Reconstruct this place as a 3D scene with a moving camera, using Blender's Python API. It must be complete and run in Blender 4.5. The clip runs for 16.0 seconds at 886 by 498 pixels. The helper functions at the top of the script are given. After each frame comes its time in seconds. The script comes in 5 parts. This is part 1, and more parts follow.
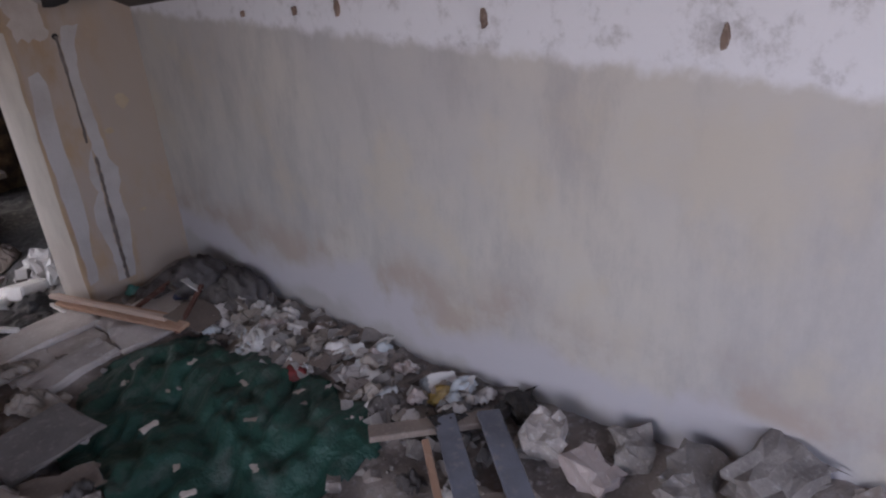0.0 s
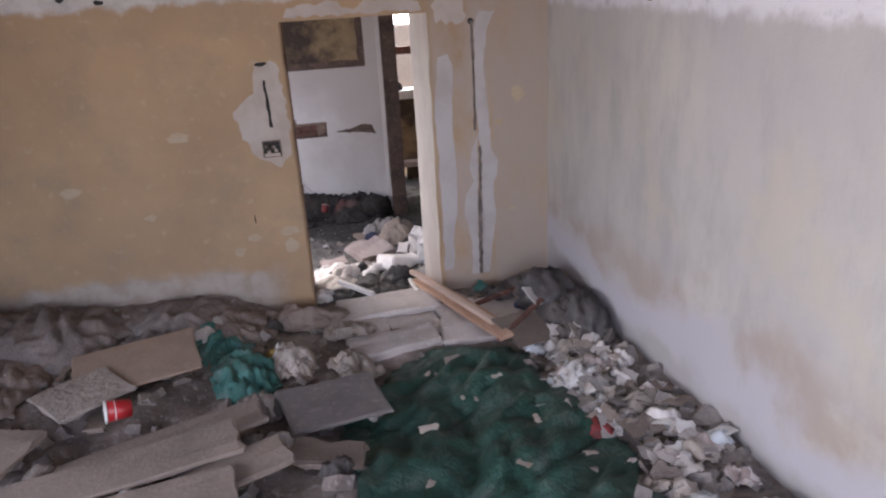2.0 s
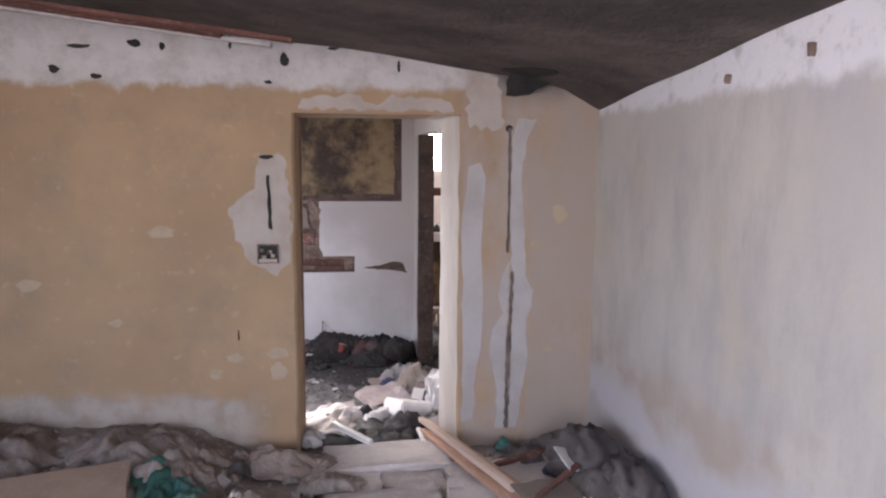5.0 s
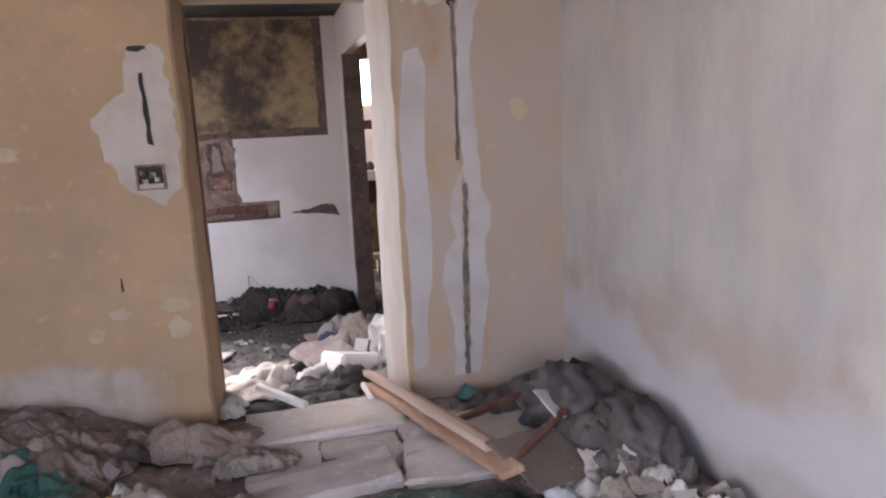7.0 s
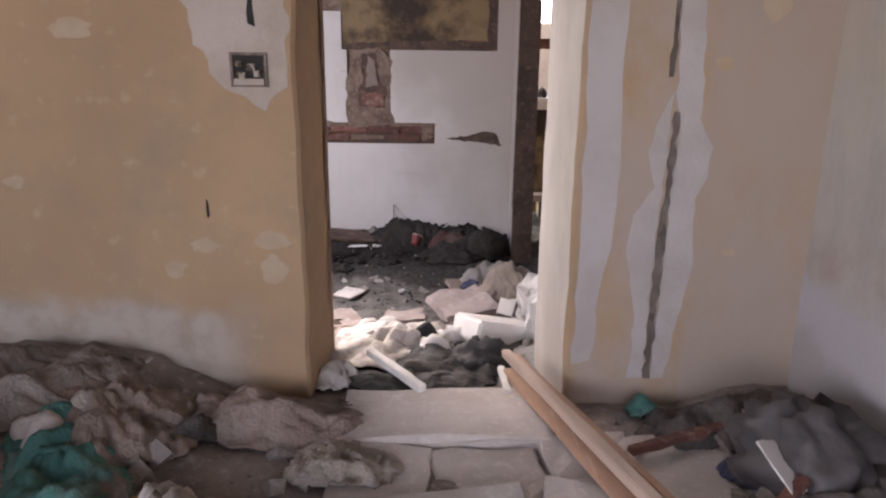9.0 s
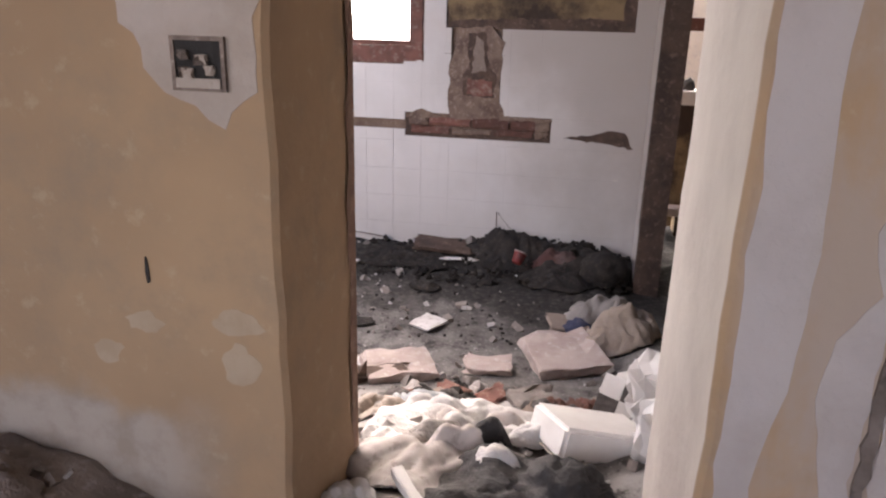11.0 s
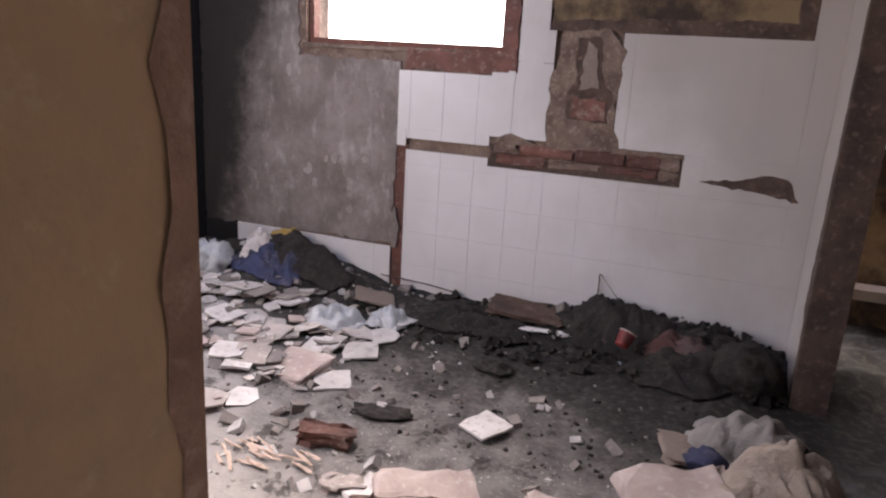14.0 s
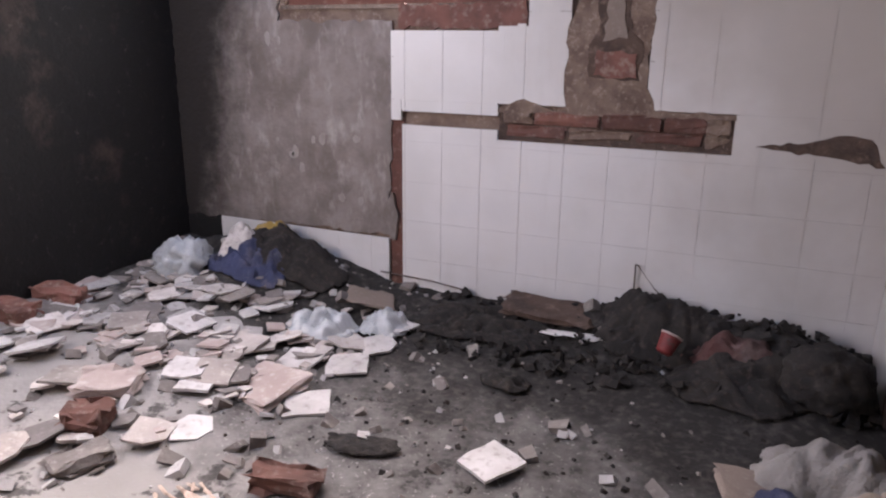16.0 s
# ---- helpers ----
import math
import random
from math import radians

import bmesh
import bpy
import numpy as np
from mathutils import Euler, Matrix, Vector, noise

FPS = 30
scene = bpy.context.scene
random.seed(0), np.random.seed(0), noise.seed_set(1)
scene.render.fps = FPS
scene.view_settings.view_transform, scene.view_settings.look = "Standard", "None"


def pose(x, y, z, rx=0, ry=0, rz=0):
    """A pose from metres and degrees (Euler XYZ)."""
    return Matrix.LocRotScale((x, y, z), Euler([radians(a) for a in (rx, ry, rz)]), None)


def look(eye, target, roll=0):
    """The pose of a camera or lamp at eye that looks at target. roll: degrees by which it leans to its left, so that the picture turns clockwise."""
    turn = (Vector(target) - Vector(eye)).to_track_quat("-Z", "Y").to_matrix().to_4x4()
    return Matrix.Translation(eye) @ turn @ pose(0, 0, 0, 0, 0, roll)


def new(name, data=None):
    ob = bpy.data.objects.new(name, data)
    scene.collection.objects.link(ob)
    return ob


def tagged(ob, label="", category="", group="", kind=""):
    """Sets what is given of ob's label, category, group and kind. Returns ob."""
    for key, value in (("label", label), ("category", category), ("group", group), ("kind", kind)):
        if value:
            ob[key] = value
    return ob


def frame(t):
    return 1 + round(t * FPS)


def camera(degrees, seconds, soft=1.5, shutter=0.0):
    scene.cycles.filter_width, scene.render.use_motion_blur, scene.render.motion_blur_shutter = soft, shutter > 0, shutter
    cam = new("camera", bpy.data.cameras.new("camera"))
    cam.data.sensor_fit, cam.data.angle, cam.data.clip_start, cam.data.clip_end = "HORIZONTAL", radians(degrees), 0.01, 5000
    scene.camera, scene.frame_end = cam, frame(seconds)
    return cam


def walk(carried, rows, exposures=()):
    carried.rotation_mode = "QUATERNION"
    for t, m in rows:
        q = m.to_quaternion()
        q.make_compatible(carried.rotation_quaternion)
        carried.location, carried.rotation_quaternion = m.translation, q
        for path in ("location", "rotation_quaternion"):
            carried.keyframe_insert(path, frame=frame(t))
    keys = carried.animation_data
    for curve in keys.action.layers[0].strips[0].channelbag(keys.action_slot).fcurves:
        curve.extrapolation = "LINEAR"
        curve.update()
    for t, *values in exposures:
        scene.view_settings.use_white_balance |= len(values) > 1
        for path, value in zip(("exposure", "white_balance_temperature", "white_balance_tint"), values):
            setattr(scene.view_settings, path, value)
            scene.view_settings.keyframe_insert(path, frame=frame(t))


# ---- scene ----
cam = camera(64.3, 16.0, soft=2.2)
PATH = [
    (0, (-0.478, -4.636, 2.81), (0.805, -3.389, 1.916), -3.7),
    (0.5, (-0.223, -4.512, 2.777), (0.774, -3.016, 1.9), -7.1),
    (1, (-0.231, -4.491, 2.619), (0.434, -2.74, 1.918), -5.2),
    (1.5, (-0.059, -4.39, 2.541), (0.399, -2.62, 1.729), -4.7),
    (2, (0.031, -4.285, 2.468), (0.388, -2.456, 1.742), -3.2),
    (2.5, (0.071, -4.227, 2.406), (0.376, -2.375, 1.715), -5.0),
    (3, (0.127, -4.147, 2.385), (0.298, -2.262, 1.74), -3.9),
    (3.5, (0.205, -4.104, 2.273), (0.354, -2.161, 1.826), -2.1),
    (6, (0.322, -3.385, 1.965), (0.678, -1.433, 1.717), 1.1),
    (6.5, (0.385, -3.274, 1.887), (0.826, -1.343, 1.609), -0.8),
    (7, (0.354, -2.989, 1.756), (0.788, -1.075, 1.37), -2.6),
    (7.5, (0.373, -2.724, 1.655), (0.653, -0.802, 1.177), -2.8),
    (8, (0.434, -2.473, 1.639), (0.554, -0.554, 1.089), -0.3),
    (8.5, (0.456, -2.344, 1.64), (0.483, -0.433, 1.052), 1.5),
    (9, (0.462, -2.16, 1.623), (0.445, -0.238, 1.068), 0.6),
    (9.5, (0.505, -1.971, 1.632), (0.315, -0.066, 1.054), 0.4),
    (9.7, (0.501, -1.844, 1.639), (0.25, 0.039, 1.015), 0.0),
    (12, (0.638, -0.936, 1.637), (0.188, 0.924, 1.054), 1.6),
    (12.5, (0.621, -0.752, 1.591), (0.068, 1.109, 1.113), 1.1),
    (13, (0.585, -0.515, 1.542), (-0.11, 1.306, 1.093), 1.5),
    (13.5, (0.504, -0.328, 1.479), (-0.236, 1.454, 0.951), 2.1),
    (14, (0.502, -0.128, 1.432), (-0.188, 1.673, 0.902), 3.3),
    (14.5, (0.476, -0.034, 1.364), (-0.256, 1.724, 0.754), 2.0),
    (15, (0.498, 0.099, 1.322), (-0.216, 1.85, 0.67), 1.8),
    (15.5, (0.496, 0.273, 1.34), (-0.267, 1.991, 0.655), 0.3),
    (16, (0.448, 0.47, 1.272), (-0.342, 2.222, 0.718), 0.7),
]
walk(cam, [(t, look(eye, target, roll)) for t, eye, target, roll in PATH], [(0.0, 1.45, 6100, 14), (0.5, 1.68, 6200, 14), (1.0, 1.98, 6300, 14), (1.5, 2.15, 6300, 14), (2.0, 2.45, 6300, 14), (2.5, 2.62, 6250, 14), (6.0, 2.65, 6300, 14), (9.5, 2.5, 6850, 16), (12.0, 2.4, 6900, 16), (13.0, 2.25, 6900, 16), (14.5, 2.25, 6700, 17), (16.0, 2.4, 6600, 17)])

# ---- light ----
world = bpy.data.worlds.new("sky")
scene.world = world
world.use_nodes = True
wn = world.node_tree
sky = wn.nodes.new("ShaderNodeTexSky")
sky.sky_type, sky.sun_disc = "NISHITA", False
SUN_DIR = Vector((-0.30, 0.42, 0.86)).normalized()
sky.sun_elevation = math.asin(SUN_DIR.z)
sky.sun_rotation = math.atan2(SUN_DIR.x, SUN_DIR.y)
sky.air_density, sky.dust_density, sky.ozone_density = 1.0, 4.0, 1.0
wn.nodes["Background"].inputs[1].default_value = 0.15
wn.links.new(sky.outputs[0], wn.nodes["Background"].inputs[0])
sun = new("sun", bpy.data.lights.new("sun", "SUN"))
sun.data.energy, sun.data.angle, sun.data.color = 0.35, radians(25), (1.0, 0.96, 0.9)
sun.matrix_world = look((0, 0, 20), Vector((0, 0, 20)) - SUN_DIR)


def opening_light(name, eye, target, w, h, watts, color, spread=180):
    """An area lamp that fills an opening and stands in for the sky's light."""
    lamp = new(name, bpy.data.lights.new(name, "AREA"))
    lamp.data.shape, lamp.data.size, lamp.data.size_y, lamp.data.energy, lamp.data.color = "RECTANGLE", w, h, watts, color
    lamp.data.spread = radians(spread)
    lamp.matrix_world = look(eye, target)


# Fill lamps in invented, unseen openings; only the last is at a seen window.
opening_light("fill_left_opening", (-3.0, -4.2, 1.95), (0, -3.6, 1.75), 2.2, 1.4, 14, (0.99, 0.94, 0.98), 130)
opening_light("fill_rear_opening", (0.1, -6.75, 2.3), (0.3, 0, 1.6), 3.0, 1.3, 17, (0.99, 0.94, 0.97))
opening_light("fill_kitchen_opening", (-2.66, 1.15, 1.7), (-0.8, 3.5, 1.0), 1.0, 0.95, 12, (1.0, 0.95, 0.96))
opening_light("daylight_window", (-1.25, 3.70, 1.95), (-1.0, 2.0, 0.9), 1.1, 0.7, 5, (1.0, 0.95, 0.95))


# ---- materials ----
def nodes_of(name):
    m = bpy.data.materials.new(name)
    m.use_nodes = True
    nt = m.node_tree
    return m, nt, nt.nodes["Principled BSDF"]


def nz(nt, scale, detail=5.0, rough=0.6, stretch=None, obj=False):
    """Noise factor at world scale; stretch squeezes the axes."""
    src = nt.nodes.new("ShaderNodeTexCoord" if obj else "ShaderNodeNewGeometry")
    vec = src.outputs["Object" if obj else "Position"]
    if stretch:
        mp = nt.nodes.new("ShaderNodeMapping")
        mp.inputs["Scale"].default_value = stretch
        nt.links.new(vec, mp.inputs["Vector"])
        vec = mp.outputs[0]
    t = nt.nodes.new("ShaderNodeTexNoise")
    t.inputs["Scale"].default_value, t.inputs["Detail"].default_value, t.inputs["Roughness"].default_value = scale, detail, rough
    nt.links.new(vec, t.inputs["Vector"])
    return t.outputs[0]


def ramp(nt, fac, lo, hi, a=0.0, b=1.0):
    r = nt.nodes.new("ShaderNodeMapRange")
    r.interpolation_type = "SMOOTHSTEP"
    for i, v in enumerate((lo, hi, a, b)):
        r.inputs[i + 1].default_value = v
    nt.links.new(fac, r.inputs[0])
    return r.outputs[0]


def mth(nt, op, a, b):
    n = nt.nodes.new("ShaderNodeMath")
    n.operation = op
    for i, v in enumerate((a, b)):
        if isinstance(v, (int, float)):
            n.inputs[i].default_value = v
        else:
            nt.links.new(v, n.inputs[i])
    return n.outputs[0]


def mixc(nt, fac, a, b):
    n = nt.nodes.new("ShaderNodeMix")
    n.data_type = "RGBA"
    if isinstance(fac, (int, float)):
        n.inputs[0].default_value = fac
    else:
        nt.links.new(fac, n.inputs[0])
    for i, v in ((6, a), (7, b)):
        if isinstance(v, tuple):
            n.inputs[i].default_value = (*v, 1)
        else:
            nt.links.new(v, n.inputs[i])
    return n.outputs[2]


def finish(nt, bsdf, color, rough=0.85, bump=0.3, bscale=60.0, dist=0.01, metal=0.0, coarse=None):
    if isinstance(color, tuple):
        bsdf.inputs["Base Color"].default_value = (*color, 1)
    else:
        nt.links.new(color, bsdf.inputs["Base Color"])
    bsdf.inputs["Roughness"].default_value = rough
    bsdf.inputs["Metallic"].default_value = metal
    if bump:
        h = nz(nt, bscale, 4)
        if coarse:
            h = mth(nt, "ADD", h, mth(nt, "MULTIPLY", nz(nt, coarse, 3), 2.5))
        b = nt.nodes.new("ShaderNodeBump")
        b.inputs["Strength"].default_value, b.inputs["Distance"].default_value = bump, dist
        nt.links.new(h, b.inputs["Height"])
        nt.links.new(b.outputs[0], bsdf.inputs["Normal"])


def grainy(name, c1, c2, c3=None, s1=3.0, s2=30.0, rough=0.85, bump=0.35, bscale=60.0, stretch=None, vary=0.0, metal=0.0, dist=0.01, dust=0.0, coarse=None):
    """Two colours mixed by a broad noise, a third flecked in by a fine one; vary shifts each object's value; dust settles in blotches."""
    m, nt, bsdf = nodes_of(name)
    col = mixc(nt, ramp(nt, nz(nt, s1, 5, 0.6, stretch), 0.35, 0.68), c1, c2)
    if c3:
        col = mixc(nt, ramp(nt, nz(nt, s2, 3, 0.6, stretch), 0.52, 0.72, 0, 0.75), col, c3)
    if dust:
        col = mixc(nt, ramp(nt, nz(nt, 7.0, 6, 0.7), 0.48, 0.7, 0, dust), col, (0.36, 0.32, 0.3))
    if vary:
        oi = nt.nodes.new("ShaderNodeObjectInfo")
        hs = nt.nodes.new("ShaderNodeHueSaturation")
        nt.links.new(ramp(nt, oi.outputs["Random"], 0, 1, 1 - vary, 1 + vary), hs.inputs["Value"])
        nt.links.new(col, hs.inputs["Color"])
        col = hs.outputs[0]
    finish(nt, bsdf, col, rough, bump, bscale, dist, metal, coarse)
    return m


def height_of(nt):
    g = nt.nodes.new("ShaderNodeNewGeometry")
    s = nt.nodes.new("ShaderNodeSeparateXYZ")
    nt.links.new(g.outputs["Position"], s.inputs[0])
    return s.outputs


def wall_ochre():
    """Ochre wash over plaster: bare pale band at the top, worn and blotchy toward the foot."""
    m, nt, bsdf = nodes_of("ochre wash on plaster")
    x, y, z = height_of(nt)
    col = mixc(nt, ramp(nt, nz(nt, 1.3, 4, 0.55), 0.3, 0.7), (0.41, 0.278, 0.166), (0.325, 0.218, 0.134))
    col = mixc(nt, ramp(nt, nz(nt, 3.2, 7, 0.7), 0.45, 0.72, 0, 0.7), col, (0.27, 0.205, 0.145))
    col = mixc(nt, ramp(nt, nz(nt, 14.0, 5, 0.7), 0.56, 0.7, 0, 0.35), col, (0.5, 0.41, 0.28))
    band = ramp(nt, mth(nt, "ADD", z, mth(nt, "MULTIPLY", nz(nt, 7.0, 5), 0.16)), 2.44, 2.49)
    pale = mixc(nt, ramp(nt, nz(nt, 6.0, 6, 0.7), 0.4, 0.7), (0.55, 0.52, 0.5), (0.40, 0.37, 0.35))
    col = mixc(nt, band, col, pale)
    foot = ramp(nt, mth(nt, "ADD", z, mth(nt, "MULTIPLY", nz(nt, 2.2, 5), 0.5)), 1.0, 1.1, 1, 0)
    left = ramp(nt, x, -0.35, -0.1, 1, 0)
    col = mixc(nt, mth(nt, "MULTIPLY", foot, left), col, mixc(nt, ramp(nt, nz(nt, 9.0, 5), 0.4, 0.65), (0.39, 0.335, 0.29), (0.31, 0.255, 0.21)))
    right = ramp(nt, x, 0.83, 0.9)
    blot = ramp(nt, nz(nt, 3.2, 6, 0.65, (1.0, 1.0, 0.45)), 0.36, 0.6, 0, 0.9)
    col = mixc(nt, mth(nt, "MULTIPLY", right, blot), col, (0.37, 0.305, 0.262))
    col = mixc(nt, mth(nt, "MULTIPLY", ramp(nt, x, 1.2, 1.26), ramp(nt, nz(nt, 1.4, 5, 0.6), 0.3, 0.55, 0.3, 0.85)), col, (0.35, 0.285, 0.24))
    soot = mth(nt, "ADD", mth(nt, "MULTIPLY", ramp(nt, x, 0.75, 1.2), ramp(nt, x, 1.3, 1.62, 1, 0)), mth(nt, "MULTIPLY", nz(nt, 5.0, 6, 0.7), 0.9))
    col = mixc(nt, mth(nt, "MULTIPLY", ramp(nt, soot, 0.75, 1.4, 0, 0.85), ramp(nt, z, 2.28, 2.5)), col, (0.05, 0.042, 0.038))
    face = mth(nt, "MULTIPLY", ramp(nt, x, 0.70, 0.72), ramp(nt, y, 0.010, 0.022))
    cream = mixc(nt, ramp(nt, nz(nt, 3.0, 6, 0.65, (1, 1, 0.4)), 0.35, 0.65), (0.60, 0.54, 0.475), (0.48, 0.42, 0.37))
    col = mixc(nt, face, col, cream)
    finish(nt, bsdf, col, 0.9, 0.22, 40.0, 0.008, coarse=6.0)
    return m


def wall_grey():
    """Grey-lilac distempered wall with a peeling pale dado and damp brown edges."""
    m, nt, bsdf = nodes_of("grey distemper on plaster")
    x, y, z = height_of(nt)
    col = mixc(nt, ramp(nt, nz(nt, 0.9, 5, 0.6), 0.3, 0.7), (0.50, 0.465, 0.42), (0.42, 0.40, 0.395))
    col = mixc(nt, ramp(nt, nz(nt, 3.0, 7, 0.7, (1, 1, 0.4)), 0.42, 0.68, 0, 0.75), col, (0.36, 0.335, 0.325))
    col = mixc(nt, ramp(nt, nz(nt, 1.7, 5, 0.6), 0.5, 0.66, 0, 0.5), col, (0.50, 0.44, 0.35))
    edge = mth(nt, "ADD", z, mth(nt, "MULTIPLY", nz(nt, 1.7, 4, 0.5), 0.8))
    rise = mth(nt, "ADD", edge, mth(nt, "MULTIPLY", y, 0.055))
    damp = mth(nt, "MULTIPLY", ramp(nt, rise, 1.34, 1.62, 1, 0), ramp(nt, nz(nt, 2.3, 5, 0.6), 0.42, 0.6, 0, 0.8))
    col = mixc(nt, damp, col, (0.37, 0.30, 0.255))
    peel = mth(nt, "MULTIPLY", ramp(nt, rise, 1.2, 1.34, 1, 0), ramp(nt, nz(nt, 2.9, 4, 0.5, (1, 1, 0.7)), 0.33, 0.43))
    col = mixc(nt, peel, col, (0.455, 0.43, 0.45))
    col = mixc(nt, ramp(nt, rise, 0.98, 1.1, 0.9, 0), col, (0.37, 0.345, 0.33))
    top = ramp(nt, mth(nt, "ADD", z, mth(nt, "MULTIPLY", nz(nt, 8.0, 5), 0.12)), 2.31, 2.37)
    col = mixc(nt, top, col, mixc(nt, ramp(nt, nz(nt, 9.0, 6, 0.7), 0.5, 0.75), (0.67, 0.655, 0.675), (0.42, 0.40, 0.40)))
    finish(nt, bsdf, col, 0.9, 0.22, 45.0, 0.008, coarse=5.0)
    return m


def sooty(name, light, dark, lo, hi, s=1.6):
    m, nt, bsdf = nodes_of(name)
    col = mixc(nt, ramp(nt, nz(nt, s, 6, 0.65), lo, hi), light, dark)
    col = mixc(nt, ramp(nt, nz(nt, 22.0, 6, 0.75), 0.58, 0.78, 0, 0.3), col, tuple(0.5 * a + 0.5 * b for a, b in zip(light, (0.3, 0.27, 0.25))))
    finish(nt, bsdf, col, 0.92, 0.5, 50.0, 0.012, coarse=9.0)
    return m


def kitchen_floor():
    """Dusty concrete, sunlit patch painted in at front left, ash-black toward the back."""
    m, nt, bsdf = nodes_of("ashy concrete floor")
    x, y, z = height_of(nt)
    dusty = mixc(nt, ramp(nt, nz(nt, 9.0, 6, 0.7), 0.35, 0.65), (0.18, 0.168, 0.162), (0.09, 0.084, 0.08))
    dusty = mixc(nt, ramp(nt, nz(nt, 60.0, 3), 0.6, 0.7, 0, 0.7), dusty, (0.42, 0.4, 0.39))
    ash = mixc(nt, ramp(nt, nz(nt, 25.0, 5), 0.45, 0.7), (0.018, 0.016, 0.015), (0.06, 0.052, 0.048))
    # Front-left daylight on the floor, mixed into the colour.
    pale = ramp(nt, mth(nt, "ADD", mth(nt, "ADD", y, mth(nt, "MULTIPLY", x, 0.9)), mth(nt, "MULTIPLY", nz(nt, 1.6, 6, 0.65), 1.3)), 1.55, 2.0, 0.85, 0)
    dusty = mixc(nt, pale, dusty, (0.31, 0.29, 0.28))
    k = mth(nt, "ADD", mth(nt, "ADD", y, mth(nt, "MULTIPLY", x, 0.15)), mth(nt, "MULTIPLY", nz(nt, 2.2, 7, 0.7), 2.4))
    col = mixc(nt, ramp(nt, k, 3.15, 4.1), dusty, ash)
    col = mixc(nt, ramp(nt, nz(nt, 4.5, 7, 0.75), 0.55, 0.62, 0, 0.8), col, ash)
    finish(nt, bsdf, col, 0.95, 0.35, 70.0, 0.010, coarse=12.0)
    return m


def smoked_dimmed_tile():
    """White glaze, browned in drifting blotches toward the hood and the side opening: smoke plus painted falloff of
    light.
    """
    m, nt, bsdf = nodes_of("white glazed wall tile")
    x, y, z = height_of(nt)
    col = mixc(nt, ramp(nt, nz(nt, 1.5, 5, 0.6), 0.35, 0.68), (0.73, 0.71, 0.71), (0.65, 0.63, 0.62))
    # Smoke tint that also darkens the right, where less light reaches.
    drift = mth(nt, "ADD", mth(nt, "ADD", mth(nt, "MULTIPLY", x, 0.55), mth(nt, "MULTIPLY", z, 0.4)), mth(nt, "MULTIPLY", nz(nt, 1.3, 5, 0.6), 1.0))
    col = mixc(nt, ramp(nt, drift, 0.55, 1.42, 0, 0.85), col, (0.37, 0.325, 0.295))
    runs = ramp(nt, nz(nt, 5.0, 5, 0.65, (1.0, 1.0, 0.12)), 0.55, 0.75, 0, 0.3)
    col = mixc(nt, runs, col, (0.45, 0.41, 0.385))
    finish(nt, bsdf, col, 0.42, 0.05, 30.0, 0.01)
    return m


def cement_wall():
    """Grey render with rows of pale glue dabs, black with soot toward the burnt corner."""
    m, nt, bsdf = nodes_of("grey cement render")
    x, y, z = height_of(nt)
    col = mixc(nt, ramp(nt, nz(nt, 3.0, 6, 0.65), 0.35, 0.65), (0.29, 0.25, 0.235), (0.175, 0.145, 0.13))
    col = mixc(nt, ramp(nt, nz(nt, 13.0, 4, 0.6, (1.0, 1.0, 0.5)), 0.5, 0.76, 0, 0.75), col, (0.44, 0.4, 0.375))
    col = mixc(nt, ramp(nt, nz(nt, 6.0, 5, 0.6, (1.0, 1.0, 0.2)), 0.5, 0.72, 0, 0.6), col, (0.15, 0.12, 0.105))
    burn = mth(nt, "ADD", mth(nt, "ADD", x, mth(nt, "MULTIPLY", z, -0.22)), mth(nt, "MULTIPLY", nz(nt, 3.2, 7, 0.7), 0.75))
    col = mixc(nt, ramp(nt, burn, -2.28, -1.86, 0.97, 0), col, (0.022, 0.018, 0.016))
    finish(nt, bsdf, col, 0.92, 0.5, 50.0, 0.01, coarse=14.0)
    return m


def glossy_cloth(name, c1, c2, dust=0.5, rough=0.7):
    return grainy(name, c1, c2, None, 5.0, 60.0, rough, 0.5, 90.0, dist=0.016, dust=dust, coarse=22.0)


OCHRE, GREY = wall_ochre(), wall_grey()
SCUFF = grainy("scuffed wash", (0.43, 0.335, 0.24), (0.38, 0.285, 0.195), None, 9, 40)
# Dark of an open chase, put into the colour of a raised strip.
SLOT = grainy("painted slot shade", (0.10, 0.08, 0.07), (0.2, 0.165, 0.15), (0.04, 0.035, 0.03), 7, 25)
PLASTER = grainy("bare pale plaster", (0.45, 0.39, 0.35), (0.37, 0.31, 0.265), None, 5, 40)
LILAC = grainy("lilac filler plaster", (0.445, 0.41, 0.405), (0.375, 0.335, 0.32), None, 4, 30)
CREAM = grainy("cream limewash", (0.66, 0.58, 0.46), (0.56, 0.49, 0.40), (0.46, 0.40, 0.35), 4, 24)
BRICK = grainy("red hollow brick", (0.19, 0.085, 0.066), (0.115, 0.056, 0.045), (0.26, 0.19, 0.16), 8, 30, vary=0.3)
MORTAR = grainy("crumbled mortar", (0.23, 0.165, 0.13), (0.13, 0.085, 0.066), (0.33, 0.26, 0.215), 9, 45, bump=0.7)
CEMENT = cement_wall()
TILE_WHITE = smoked_dimmed_tile()
GLUE = grainy("dull tile glue", (0.36, 0.32, 0.3), (0.28, 0.24, 0.22), None, 9, 40)
SOOT = sooty("soot black wall", (0.085, 0.058, 0.046), (0.009, 0.008, 0.008), 0.27, 0.47)
SMOKED = sooty("smoke browned plaster", (0.24, 0.17, 0.095), (0.05, 0.034, 0.026), 0.34, 0.58, 2.6)
